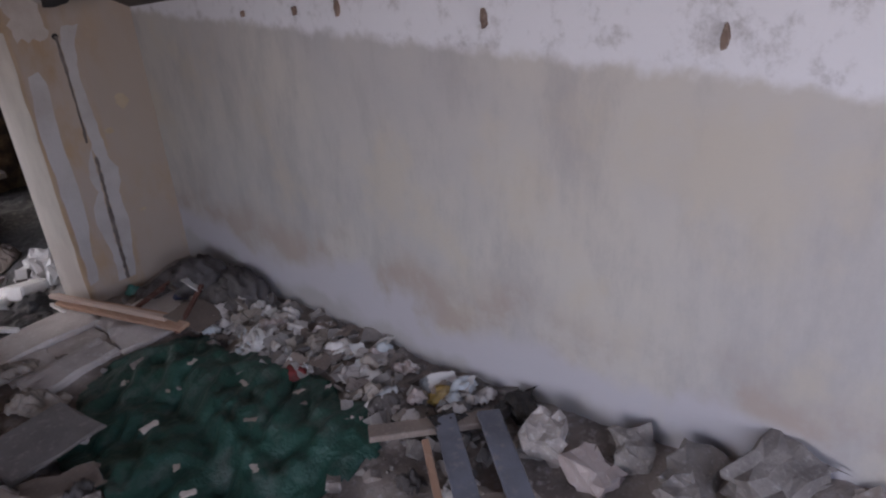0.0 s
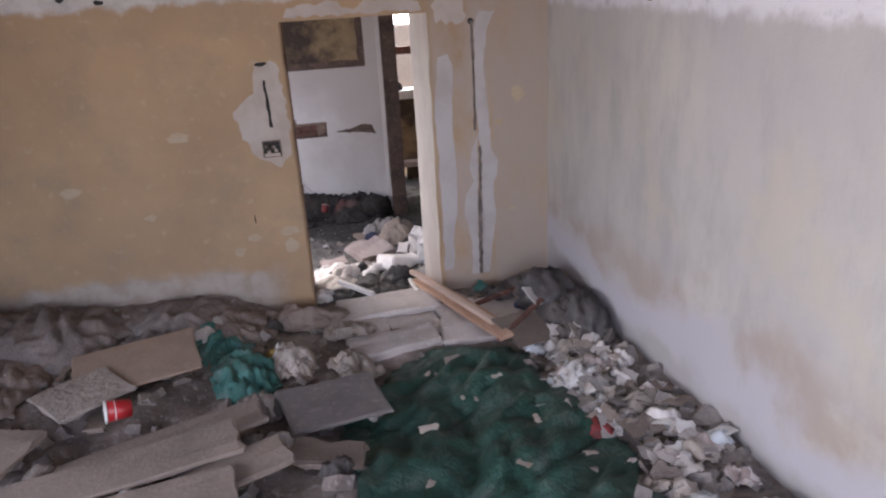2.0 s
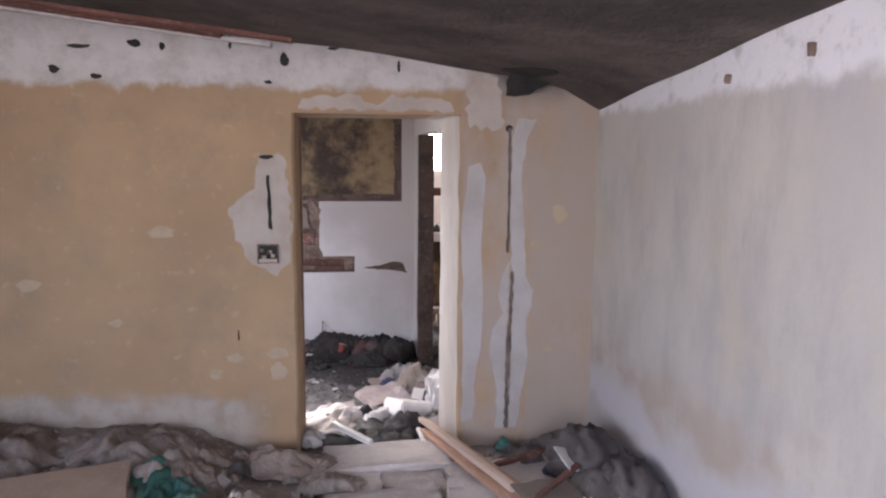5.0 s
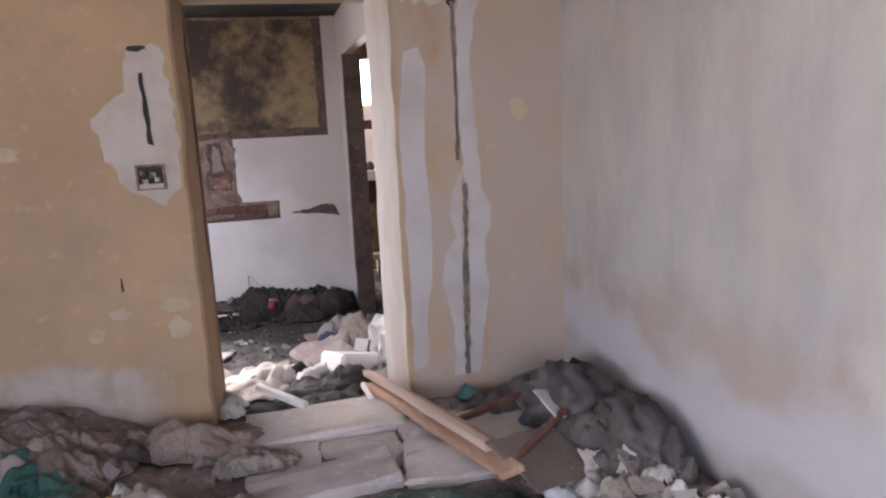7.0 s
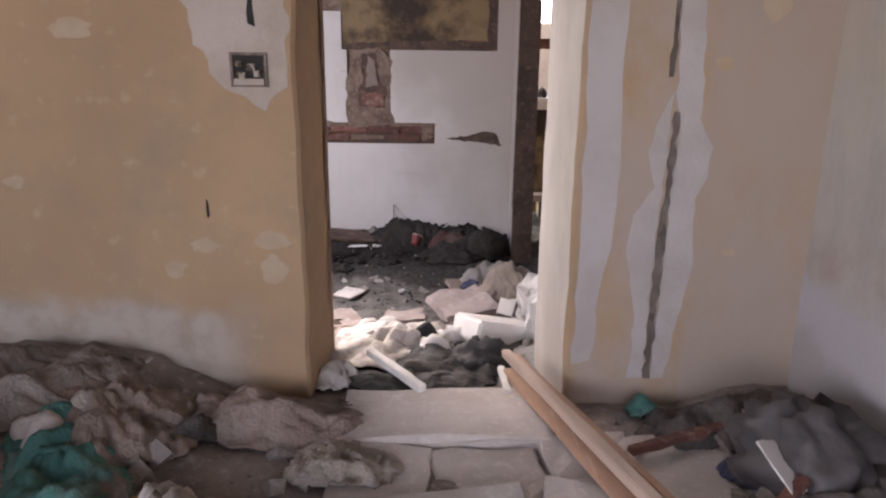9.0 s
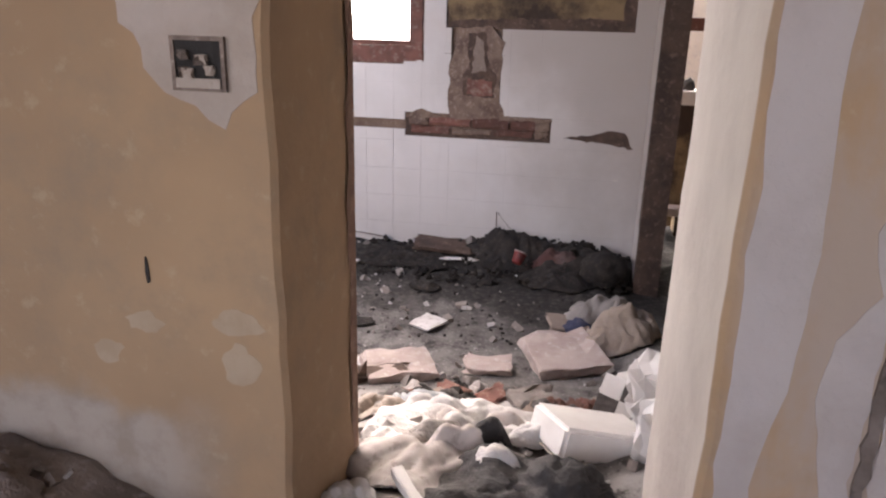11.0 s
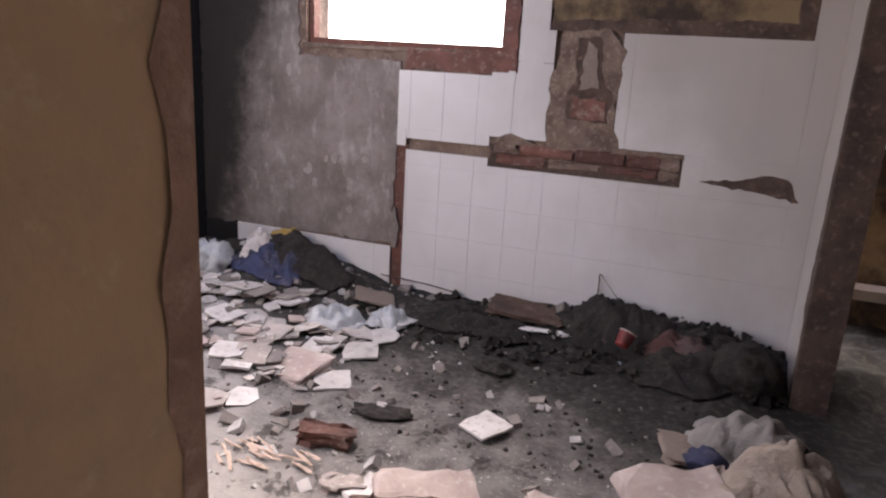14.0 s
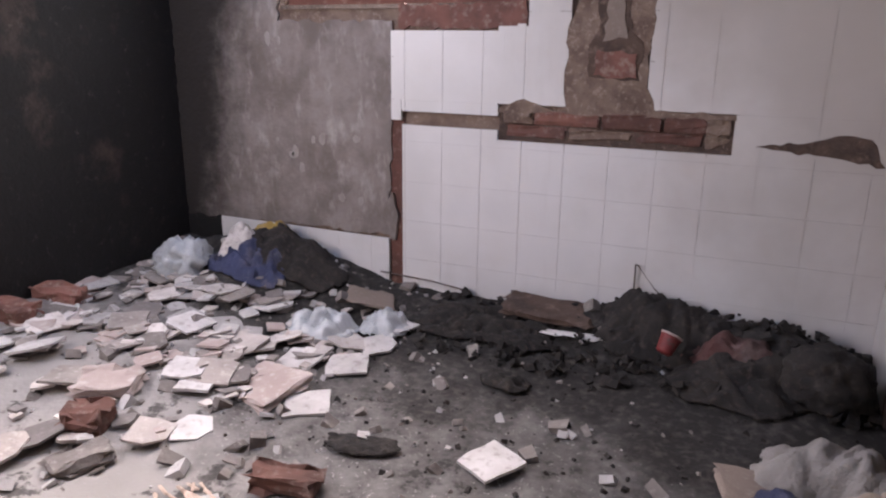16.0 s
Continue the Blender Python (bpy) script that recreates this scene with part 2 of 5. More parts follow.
# Soot black that also paints the shade inside holes, slots and the box.
HOLE = grainy("soot and hole shade", (0.012, 0.011, 0.011), (0.03, 0.026, 0.025), None, 9, 40)
CEIL = sooty("smoke darkened ceiling", (0.15, 0.12, 0.105), (0.05, 0.04, 0.036), 0.3, 0.65)
RUBBLE = grainy("rubble dust", (0.29, 0.245, 0.22), (0.165, 0.135, 0.12), (0.4, 0.36, 0.34), 5, 26, 0.95, 0.8, 45)
STONE = grainy("broken masonry", (0.30, 0.265, 0.245), (0.2, 0.175, 0.165), (0.4, 0.37, 0.35), 7, 40, vary=0.35, bump=0.6)
CHAR = grainy("charred debris", (0.014, 0.012, 0.012), (0.03, 0.025, 0.022), (0.06, 0.045, 0.038), 9, 30, 0.95, 0.8)
KFLOOR = kitchen_floor()
SLAB = grainy("dusty floor slab", (0.50, 0.45, 0.425), (0.40, 0.355, 0.33), (0.56, 0.52, 0.5), 5, 35, vary=0.1)
WOOD = grainy("raw orange timber", (0.44, 0.275, 0.19), (0.34, 0.2, 0.135), (0.5, 0.36, 0.27), 4, 50, 0.6, 0.25, 80, (1, 0.12, 1))
WOOD_PALE = grainy("pale planed timber", (0.52, 0.4, 0.33), (0.45, 0.34, 0.28), None, 4, 50, 0.55, 0.2, 80, (1, 0.12, 1))
SCAR = grainy("dark brown broken masonry", (0.105, 0.068, 0.052), (0.055, 0.036, 0.03), (0.19, 0.13, 0.1), 7, 26, bump=0.7)
ARRIS = grainy("raw brown plaster edge", (0.27, 0.165, 0.115), (0.18, 0.105, 0.078), (0.34, 0.24, 0.18), 6, 22, bump=0.7)
WOOD_RED = grainy("red brown stained timber", (0.15, 0.06, 0.045), (0.1, 0.045, 0.035), (0.24, 0.15, 0.12), 6, 30)
WOOD_GREY = grainy("blue grey painted board", (0.165, 0.17, 0.205), (0.12, 0.122, 0.145), (0.24, 0.22, 0.22), 5, 22)
BOARD = grainy("dusty fibreboard", (0.235, 0.185, 0.155), (0.18, 0.143, 0.122), (0.27, 0.225, 0.195), 4, 60, vary=0.15)
CARD = grainy("brown cardboard", (0.34, 0.25, 0.19), (0.28, 0.205, 0.158), (0.36, 0.28, 0.22), 4, 25)
GREEN = grainy("dark green tarpaulin", (0.014, 0.058, 0.042), (0.010, 0.042, 0.032), (0.022, 0.07, 0.053), 3.5, 12, 0.55, 0.5, 50, dist=0.02, dust=0.14, coarse=9.0)
GREYB = grainy("dusty grey board", (0.2, 0.18, 0.172), (0.15, 0.133, 0.128), (0.28, 0.25, 0.24), 4, 25)
TEAL = glossy_cloth("teal cloth", (0.065, 0.20, 0.175), (0.04, 0.135, 0.12), 0.35)
BEIGE = glossy_cloth("dusty beige cloth", (0.40, 0.345, 0.305), (0.28, 0.24, 0.21), 0.3)
BROWN = glossy_cloth("dusty brown blanket", (0.255, 0.195, 0.165), (0.18, 0.14, 0.12), 0.4)
DARKC = glossy_cloth("dark grey cloth", (0.105, 0.09, 0.085), (0.045, 0.039, 0.038), 0.2)
BLACKBAG = grainy("black plastic sack", (0.05, 0.045, 0.047), (0.08, 0.07, 0.072), None, 4, 40, 0.6, 0.3, 30, dust=0.1)
WHITEC = glossy_cloth("white sheet", (0.66, 0.64, 0.63), (0.56, 0.54, 0.53), 0.12)
BLUE = glossy_cloth("navy blue cloth", (0.035, 0.045, 0.11), (0.018, 0.021, 0.05), 0.25)
PAPER = grainy("soiled paper", (0.55, 0.51, 0.49), (0.42, 0.385, 0.365), (0.3, 0.26, 0.24), 9, 30, vary=0.25, bump=0.2)
PINK = grainy("pinkish brick block", (0.44, 0.37, 0.345), (0.35, 0.28, 0.26), (0.5, 0.45, 0.43), 6, 25)
SCORCH = grainy("scorched red plastic", (0.2, 0.025, 0.025), (0.12, 0.018, 0.018), (0.06, 0.04, 0.035), 14, 40, 0.6, 0.2)
RED = grainy("red printed plastic", (0.42, 0.02, 0.025), (0.33, 0.018, 0.02), None, 6, 30, 0.4, 0.05, dust=0.15)
WHITEP = grainy("white painted surface", (0.72, 0.70, 0.68), (0.63, 0.6, 0.58), None, 5, 30, 0.5, 0.1)
METAL = grainy("rusty steel", (0.16, 0.12, 0.1), (0.08, 0.06, 0.05), (0.3, 0.26, 0.24), 20, 90, 0.55, 0.2, metal=0.6)
TILE_LOOSE = grainy("dusty loose tile", (0.5, 0.48, 0.475), (0.4, 0.38, 0.372), (0.27, 0.24, 0.23), 9, 30, 0.7, 0.15, vary=0.28)
BLACKC = glossy_cloth("black cloth", (0.035, 0.032, 0.033), (0.016, 0.015, 0.016), 0.12)
DUSTYC = glossy_cloth("dusty grey brown cloth", (0.215, 0.175, 0.155), (0.13, 0.106, 0.096), 0.35)
TAN = glossy_cloth("tan canvas", (0.33, 0.265, 0.215), (0.25, 0.2, 0.165), 0.3)
GREYP = glossy_cloth("dusty grey paper", (0.31, 0.285, 0.27), (0.24, 0.22, 0.21), 0.2)
SCORCHC = glossy_cloth("scorched red cloth", (0.085, 0.03, 0.027), (0.04, 0.022, 0.02), 0.15)
YELLOW = glossy_cloth("mustard cloth", (0.38, 0.25, 0.06), (0.28, 0.18, 0.05), 0.35)
CLEAR = grainy("cloudy clear polythene", (0.5, 0.52, 0.54), (0.36, 0.38, 0.4), None, 8, 40, 0.2, 0.2)


def glass_mat():
    m, nt, bsdf = nodes_of("window glass")
    bsdf.inputs["Base Color"].default_value = (0.95, 0.97, 0.96, 1)
    bsdf.inputs["Transmission Weight"].default_value, bsdf.inputs["Roughness"].default_value, bsdf.inputs["IOR"].default_value = 1.0, 0.02, 1.45
    return m


# Emission paints the overexposed sky outside the windows onto a flat board.
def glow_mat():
    m, nt, bsdf = nodes_of("glowing sky backdrop")
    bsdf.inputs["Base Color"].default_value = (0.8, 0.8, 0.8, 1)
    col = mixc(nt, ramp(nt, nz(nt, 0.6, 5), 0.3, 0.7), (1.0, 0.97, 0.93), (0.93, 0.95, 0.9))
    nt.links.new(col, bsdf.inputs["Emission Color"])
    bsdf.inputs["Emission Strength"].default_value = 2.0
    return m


GLASS, GLOW = glass_mat(), glow_mat()


# ---- mesh helpers ----
def obj(name, bm, material, parent=None, label="", smooth=False):
    me = bpy.data.meshes.new(name)
    bm.to_mesh(me)
    bm.free()
    me.materials.append(material)
    if smooth:
        for p in me.polygons:
            p.use_smooth = True
    ob = new(name, me)
    ob.parent = parent
    if label:
        ob["label"] = label
    return ob


part = obj


def thing(name, label, category, at=None, group=""):
    e = new(name)
    e.empty_display_size = 0.1
    if at is not None:
        e.matrix_world = at
    return tagged(e, label, category, group)


def box(bm, lo, hi):
    v = [bm.verts.new((x, y, z)) for z in (lo[2], hi[2]) for y in (lo[1], hi[1]) for x in (lo[0], hi[0])]
    for f in ((0, 2, 3, 1), (4, 5, 7, 6), (0, 1, 5, 4), (2, 6, 7, 3), (0, 4, 6, 2), (1, 3, 7, 5)):
        bm.faces.new([v[i] for i in f])
    return v


def boxes(*pairs):
    bm = bmesh.new()
    for lo, hi in pairs:
        box(bm, lo, hi)
    return bm


def prism(outline, lo, hi, axis="z"):
    """Extrudes an outline of 2D points between two levels of an axis."""
    bm = bmesh.new()
    put = {"z": lambda p, h: (p[0], p[1], h), "y": lambda p, h: (p[0], h, p[1]), "x": lambda p, h: (h, p[0], p[1])}[axis]
    a = [bm.verts.new(put(p, lo)) for p in outline]
    b = [bm.verts.new(put(p, hi)) for p in outline]
    n = len(outline)
    bm.faces.new(a)
    bm.faces.new(b[::-1])
    for i in range(n):
        bm.faces.new((a[i], b[i], b[(i + 1) % n], a[(i + 1) % n]))
    bmesh.ops.recalc_face_normals(bm, faces=bm.faces)
    return bm


def worn_box(sx, sy, sz, rng, chip=0.02, cuts=2, bevel=0.006):
    """A block centred on its base, edges chipped."""
    bm = boxes(((-sx / 2, -sy / 2, 0), (sx / 2, sy / 2, sz)))
    bmesh.ops.subdivide_edges(bm, edges=bm.edges[:], cuts=cuts, use_grid_fill=True)
    for v in bm.verts:
        k = sum(abs(abs(c) - h) < 1e-4 for c, h in ((v.co.x, sx / 2), (v.co.y, sy / 2))) + (v.co.z > sz - 1e-4 or v.co.z < 1e-4)
        amp = chip * (1.0 if k >= 2 else 0.3)
        v.co += Vector([rng.uniform(-1, 1) * amp for _ in range(3)]) * Vector((1, 1, min(1, sz / 0.08)))
    if bevel:
        bmesh.ops.bevel(bm, geom=[e for e in bm.edges if e.calc_face_angle(0) > 0.9], offset=bevel, segments=1, affect="EDGES")
    return bm


def ragged(outline, rng, step=0.03, amp=0.012):
    """An outline with its sides broken into uneven steps."""
    out = []
    n = len(outline)
    for i in range(n):
        a, b = Vector(outline[i]), Vector(outline[(i + 1) % n])
        d = b - a
        k = max(1, int(d.length / step))
        side = Vector((-d.y, d.x)).normalized()
        for j in range(k):
            f = j / k
            o = rng.uniform(-amp, amp) if j else rng.uniform(-amp, amp) * 0.5
            p = a + d * f + side * o
            out.append((p.x, p.y))
    return out


def smoothstep(a, b, x):
    t = min(1.0, max(0.0, (x - a) / (b - a)))
    return t * t * (3 - 2 * t)


def nval(x, y, s, z=0.0):
    return noise.noise(Vector((x * s, y * s, z)))


# ---- ground heights ----
def ground_room(x, y):
    d = -y
    h = 0.46 + 0.095 * max(0.0, d - 0.3) + 0.22 * max(0.0, d - 3.5)
    h += 0.10 * smoothstep(0.1, -1.4, x) * smoothstep(-3.2, -0.3, y)
    h += 0.13 * smoothstep(0.0, -0.6, x) * smoothstep(-0.75, -0.1, y)
    h += 0.06 * smoothstep(1.1, 1.5, x) * smoothstep(-3.4, -0.6, y)
    h -= 0.10 * math.exp(-(((x - 0.45) / 0.35) ** 2)) * smoothstep(-0.8, -1.6, y)
    rough = smoothstep(-0.1, -0.9, y) + smoothstep(0.1, -0.2, x) + smoothstep(0.9, 1.1, x)
    h += min(1, rough) * (0.05 * nval(x, y, 2.3) + 0.03 * nval(x, y, 6.0, 3) + 0.016 * nval(x, y, 15.0, 5))
    return h


def ground_kitchen(x, y):
    h = 0.40 * smoothstep(1.75, 0.5, y) * smoothstep(-0.75, 0.05, x)
    h += 0.15 * math.exp(-(((x + 1.95) / 0.42) ** 2) - ((y - 3.35) / 0.3) ** 2)
    h += 0.08 * smoothstep(-1.0, -1.9, x) * smoothstep(1.2, 2.4, y)
    h += 0.13 * math.exp(-(((x - 0.1) / 0.3) ** 2) - ((y - 3.5) / 0.16) ** 2)
    h += 0.17 * math.exp(-(((x - 0.62) / 0.26) ** 2) - ((y - 3.3) / 0.24) ** 2)
    h += 0.07 * smoothstep(3.2, 3.5, y) + 0.12 * smoothstep(0.7, 1.0, x) * smoothstep(2.9, 2.2, y)
    return h + 0.012 * nval(x, y, 4.0) + 0.010 * nval(x, y, 11.0, 2) + 0.03 * (h > 0.04) * nval(x, y, 9.0, 7)


def ground(x, y):
    t = smoothstep(-0.02, 0.36, y)
    return (1 - t) * ground_room(x, min(y, 0.1)) + t * ground_kitchen(x, max(y, 0.2))


def terrain(name, x0, x1, y0, y1, step, material, label):
    bm = bmesh.new()
    nx, ny = int((x1 - x0) / step) + 1, int((y1 - y0) / step) + 1
    rows = []
    for j in range(ny + 1):
        y = y0 + (y1 - y0) * j / ny
        rows.append([bm.verts.new((x0 + (x1 - x0) * i / nx, y, ground(x0 + (x1 - x0) * i / nx, y))) for i in range(nx + 1)])
    for j in range(ny):
        for i in range(nx):
            bm.faces.new((rows[j][i], rows[j][i + 1], rows[j + 1][i + 1], rows[j + 1][i]))
    return tagged(obj(name, bm, material, smooth=True), label, "floor", kind="structure")


# ---- structure ----
W, YB, XR, XK = 0.85, 3.565, 1.6, 0.95
terrain("floor_room", -3.0, 1.75, -6.7, 0.17, 0.045, RUBBLE, "rubble and dust heaped over a room's floor")
terrain("floor_kitchen", -2.8, 2.4, 0.17, 4.6, 0.035, KFLOOR, "grey concrete kitchen floor black with ash")
tagged(obj("ground", boxes(((-60, -60, -0.7), (60, 60, -0.5))), RUBBLE), "bare dusty ground under and round the house", "ground", kind="structure")


def wall(name, bm, material, label):
    return tagged(obj(name, bm, material), label, "wall", kind="structure")


def joined(*bms):
    out = bmesh.new()
    for b in bms:
        me = bpy.data.meshes.new("tmp")
        b.to_mesh(me)
        b.free()
        out.from_mesh(me)
        bpy.data.meshes.remove(me)
    return out


TOP, T = 3.0, 0.44
rng = random.Random(3)


def worn_edge(p, q, n, amp):
    """Points along a jamb's plan, a little uneven."""
    return [(p[0] + (q[0] - p[0]) * i / n + rng.uniform(-amp, amp), p[1] + (q[1] - p[1]) * i / n) for i in range(n + 1)]


def reveal_block(flip):
    """A wall end with a splayed reveal whose arris wanders with height."""
    bm = bmesh.new()
    x_near, x_far, x_out = (0.0, 0.0, -2.95) if not flip else (W, 0.795, XR)
    deep = 0.345 if flip else T
    levels = 34
    rings = []
    for k in range(levels + 1):
        z = -0.5 + (2.262 + 0.5) * k / levels
        w = 0.010 * noise.noise(Vector((3.1 if flip else 1.7, 0, z * 5))) + 0.005 * noise.noise(Vector((9.0, 2.0, z * 17)))
        w2 = 0.006 * noise.noise(Vector((5.1 if flip else 8.7, 0, z * 6)))
        ring = [(x_out, 0.0), (x_near + w - (0.012 if not flip else -0.012), 0.0), (x_near + w, 0.012), (x_far + w2, deep - 0.01), (x_far + w2 + (-0.01 if not flip else 0.01), deep), (x_out, deep)]
        rings.append([bm.verts.new((x, y, z)) for x, y in ring])
    for a, b in zip(rings, rings[1:]):
        for i in range(6):
            bm.faces.new((a[i], a[(i + 1) % 6], b[(i + 1) % 6], b[i]))
    bm.faces.new(rings[0][::-1])
    bm.faces.new(rings[-1])
    bmesh.ops.recalc_face_normals(bm, faces=bm.faces)
    return bm


lintel = boxes(((-2.95, 0, 2.262), (XR, T, TOP)))
wall("wall_door", joined(reveal_block(False), reveal_block(True), lintel), OCHRE, "ochre washed plaster wall with a doorless opening")
wall("wall_right", boxes(((XR, -6.7, -0.5), (XR + 0.3, T, TOP))), GREY, "grey plaster wall with peeling lilac dado")
# Left and rear walls are out of view, their openings added for fill light.
wall("wall_left", boxes(((-3.2, -6.7, -0.5), (-2.95, T, 1.2)), ((-3.2, -6.7, 2.7), (-2.95, T, TOP + 0.3)), ((-3.2, -1.85, 1.2), (-2.95, T, 2.7)), ((-3.2, -6.7, 1.2), (-2.95, -5.35, 2.7))), OCHRE, "unseen ochre wall with an opening made for fill light")
wall("wall_rear", boxes(((-3.2, -6.95, -0.5), (XR + 0.3, -6.7, 1.6))), OCHRE, "unseen low wall, open above for fill light")


def ceiling_room():
    """Sagging boards of a mono-pitch roof, open at the far end."""
    bm = bmesh.new()
    n, k = 26, 24
    rows = []
    for j in range(n + 1):
        y = -5.2 + 5.2 * j / n
        row = []
        for i in range(k + 1):
            x = -2.95 + (XR + 2.95) * i / k
            z = 2.30 + 0.115 * (XR - x) - 0.10 * y + 0.02 * nval(x, y, 1.5)
            z += 0.12 * math.exp(-((y / 0.8) ** 2)) * smoothstep(1.58, 1.3, x)
            row.append((x, y + (0.25 * nval(x, 0, 3.0) if j == 0 else 0), z))
        rows.append(row)
    lo = [[bm.verts.new(p) for p in r] for r in rows]
    hi = [[bm.verts.new((p[0], p[1], p[2] + 0.12)) for p in r] for r in rows]
    for j in range(n):
        for i in range(k):
            bm.faces.new((lo[j][i], lo[j + 1][i], lo[j + 1][i + 1], lo[j][i + 1]))
            bm.faces.new((hi[j][i], hi[j][i + 1], hi[j + 1][i + 1], hi[j + 1][i]))
    for i in range(k):
        bm.faces.new((lo[0][i], lo[0][i + 1], hi[0][i + 1], hi[0][i]))
    return bm


tagged(obj("ceiling", ceiling_room(), CEIL, smooth=True), "smoke-darkened sagging plaster ceiling", "ceiling", kind="structure")

# kitchen walls
WIN = (-1.86, -0.645, 1.462, 2.32)
y0, y1 = YB + 0.025, YB + 0.28
wall("wall_back", boxes(((-2.9, y0, -0.5), (WIN[0], y1, TOP)), ((WIN[1], y0, -0.5), (XK + 0.075, y1, TOP)),
     ((WIN[0], y0, -0.5), (WIN[1], y1, WIN[2])), ((WIN[0], y0, WIN[3]), (WIN[1], y1, TOP))), MORTAR, "bare masonry back wall stripped of most tiles")
# Its opening, out of view, is added for the kitchen fill lamp.
wall("wall_kitchen_left", boxes(((-2.9, T, -0.5), (-2.62, y0, 1.2)), ((-2.9, T, 2.2), (-2.62, y0, TOP)), ((-2.9, T, 1.2), (-2.62, 0.6, 2.2)), ((-2.9, 1.7, 1.2), (-2.62, y0, 2.2))), SOOT, "fire-blackened kitchen wall")
wall("wall_kitchen_front", boxes(((-2.62, T, -0.5), (-0.05, T + 0.02, 2.9))), SMOKED, "smoke-stained plaster")
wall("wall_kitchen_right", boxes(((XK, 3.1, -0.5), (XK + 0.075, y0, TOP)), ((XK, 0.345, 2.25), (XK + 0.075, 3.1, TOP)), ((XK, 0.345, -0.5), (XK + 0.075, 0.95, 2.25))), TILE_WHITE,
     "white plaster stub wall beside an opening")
# Out of view; the hole is placed to steer sky light into the kitchen.
tagged(obj("ceiling_kitchen", boxes(((-2.9, 2.95, 2.62), (XK + 0.075, 3.85, 2.75)), ((-2.9, T, 2.62), (-2.45, 2.95, 2.75)), ((-2.45, T, 2.62), (XK + 0.075, 0.75, 2.75)), ((-0.45, 0.75, 2.62), (XK + 0.075, 2.95, 2.75))),
           SOOT), "unseen sooty kitchen ceiling, its hole cut to admit sky light", "ceiling", kind="structure")
# room beyond the opening
wall("wall_side_room", boxes(((XK + 0.075, 4.3, 0.32), (2.4, 4.5, 1.08)), ((XK + 0.075, 4.3, 2.3), (2.4, 4.5, TOP)), ((1.5, 4.3, 1.08), (2.4, 4.5, 2.3)), ((1.3, 4.3, -0.5), (2.4, 4.5, 0.32)), ((XK + 0.075, 4.72, -0.5), (1.4, 4.8, 0.32))), SMOKED,
     "brown smoke-stained wall with a window gap and hearth")
wall("wall_side_end", boxes(((2.4, 0.35, -0.5), (2.6, 4.5, TOP))), SMOKED, "brown plaster wall closing the side room")
wall("wall_side_front", boxes(((XR, 0.35, -0.5), (2.4, 0.5, TOP))), SMOKED, "brown plaster wall closing the side room")
# Added out of view to block sky light coming through the side opening.
tagged(obj("ceiling_side", boxes(((XK + 0.075, 0.345, 2.62), (2.6, 4.5, 2.75))), SOOT), "unseen ceiling added to keep sky light out of the side room", "ceiling", kind="structure")
tagged(obj("trim", boxes(((XK + 0.08, 4.26, 1.08), (1.52, 4.52, 1.18))), WHITEP), "white painted window ledge", "ledge", kind="structure")
tagged(obj("trim", boxes(((XK + 0.08, 4.34, 1.60), (1.5, 4.42, 1.69))), WOOD_RED), "brown timber window rail", "rail", kind="structure")
tagged(obj("trim", boxes(((XK + 0.08, 4.15, 0.26), (1.6, 4.35, 0.32))), PLASTER), "grey hearth shelf", "ledge", kind="structure")
tagged(obj("wall_yard", boxes(((0.4, 5.6, -0.5), (3.2, 5.8, 1.86))), CREAM), "sunlit cream yard wall outside", "wall", kind="structure")
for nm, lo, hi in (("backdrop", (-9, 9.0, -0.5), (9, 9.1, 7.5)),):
    tagged(obj(nm, boxes((lo, hi)), GLOW), "glowing white backdrop for the bright sky outside", "backdrop", kind="structure")

# ---- window in the back wall ----
win = thing("window_1", "window with brown timber frame and broken-out view", "window", pose(0, 0, 0))
win["kind"] = "structure"
for lo, hi in (((WIN[0], y0 + 0.03, WIN[2]), (WIN[1], y0 + 0.09, WIN[2] + 0.03)), ((WIN[0], y0 + 0.03, WIN[3] - 0.04), (WIN[1], y0 + 0.09, WIN[3])),
               ((WIN[0], y0 + 0.03, WIN[2] + 0.03), (WIN[0] + 0.035, y0 + 0.09, WIN[3] - 0.04)), ((WIN[1] - 0.02, y0 + 0.03, WIN[2] + 0.03), (WIN[1], y0 + 0.09, WIN[3] - 0.04))):
    part("window_frame", boxes((lo, hi)), WOOD_RED, win)
part("window_sill", boxes(((WIN[0] - 0.02, y0 - 0.012, WIN[2] - 0.022), (WIN[1] + 0.01, y0 + 0.1, WIN[2] - 0.002))), METAL, win)

# ---- wall details: door wall ----
def patch(name, outline, plane, at, proud, material, seed, label, category, amp=0.012, step=0.03):
    """A ragged skim of plaster or a stain on a wall; plane y: outline is x, z; plane x: y, z. It starts 2 cm inside the wall."""
    r = random.Random(seed)
    out = ragged(outline, r, step, amp)
    bm = prism(out, at - proud, at + 0.02, plane)
    return tagged(obj(name, bm, material), label, category)


def blob(cx, cz, rx, rz, seed, n=20, wob=0.3):
    r = random.Random(seed)
    ph = [r.uniform(0, 6.28) for _ in range(3)]
    return [(cx + rx * math.cos(a) * (1 + wob * math.sin(2 * a + ph[0]) * 0.5 + wob * 0.5 * math.sin(5 * a + ph[1])),
             cz + rz * math.sin(a) * (1 + wob * math.sin(3 * a + ph[2]) * 0.5)) for a in [i * 6.2832 / n for i in range(n)]]


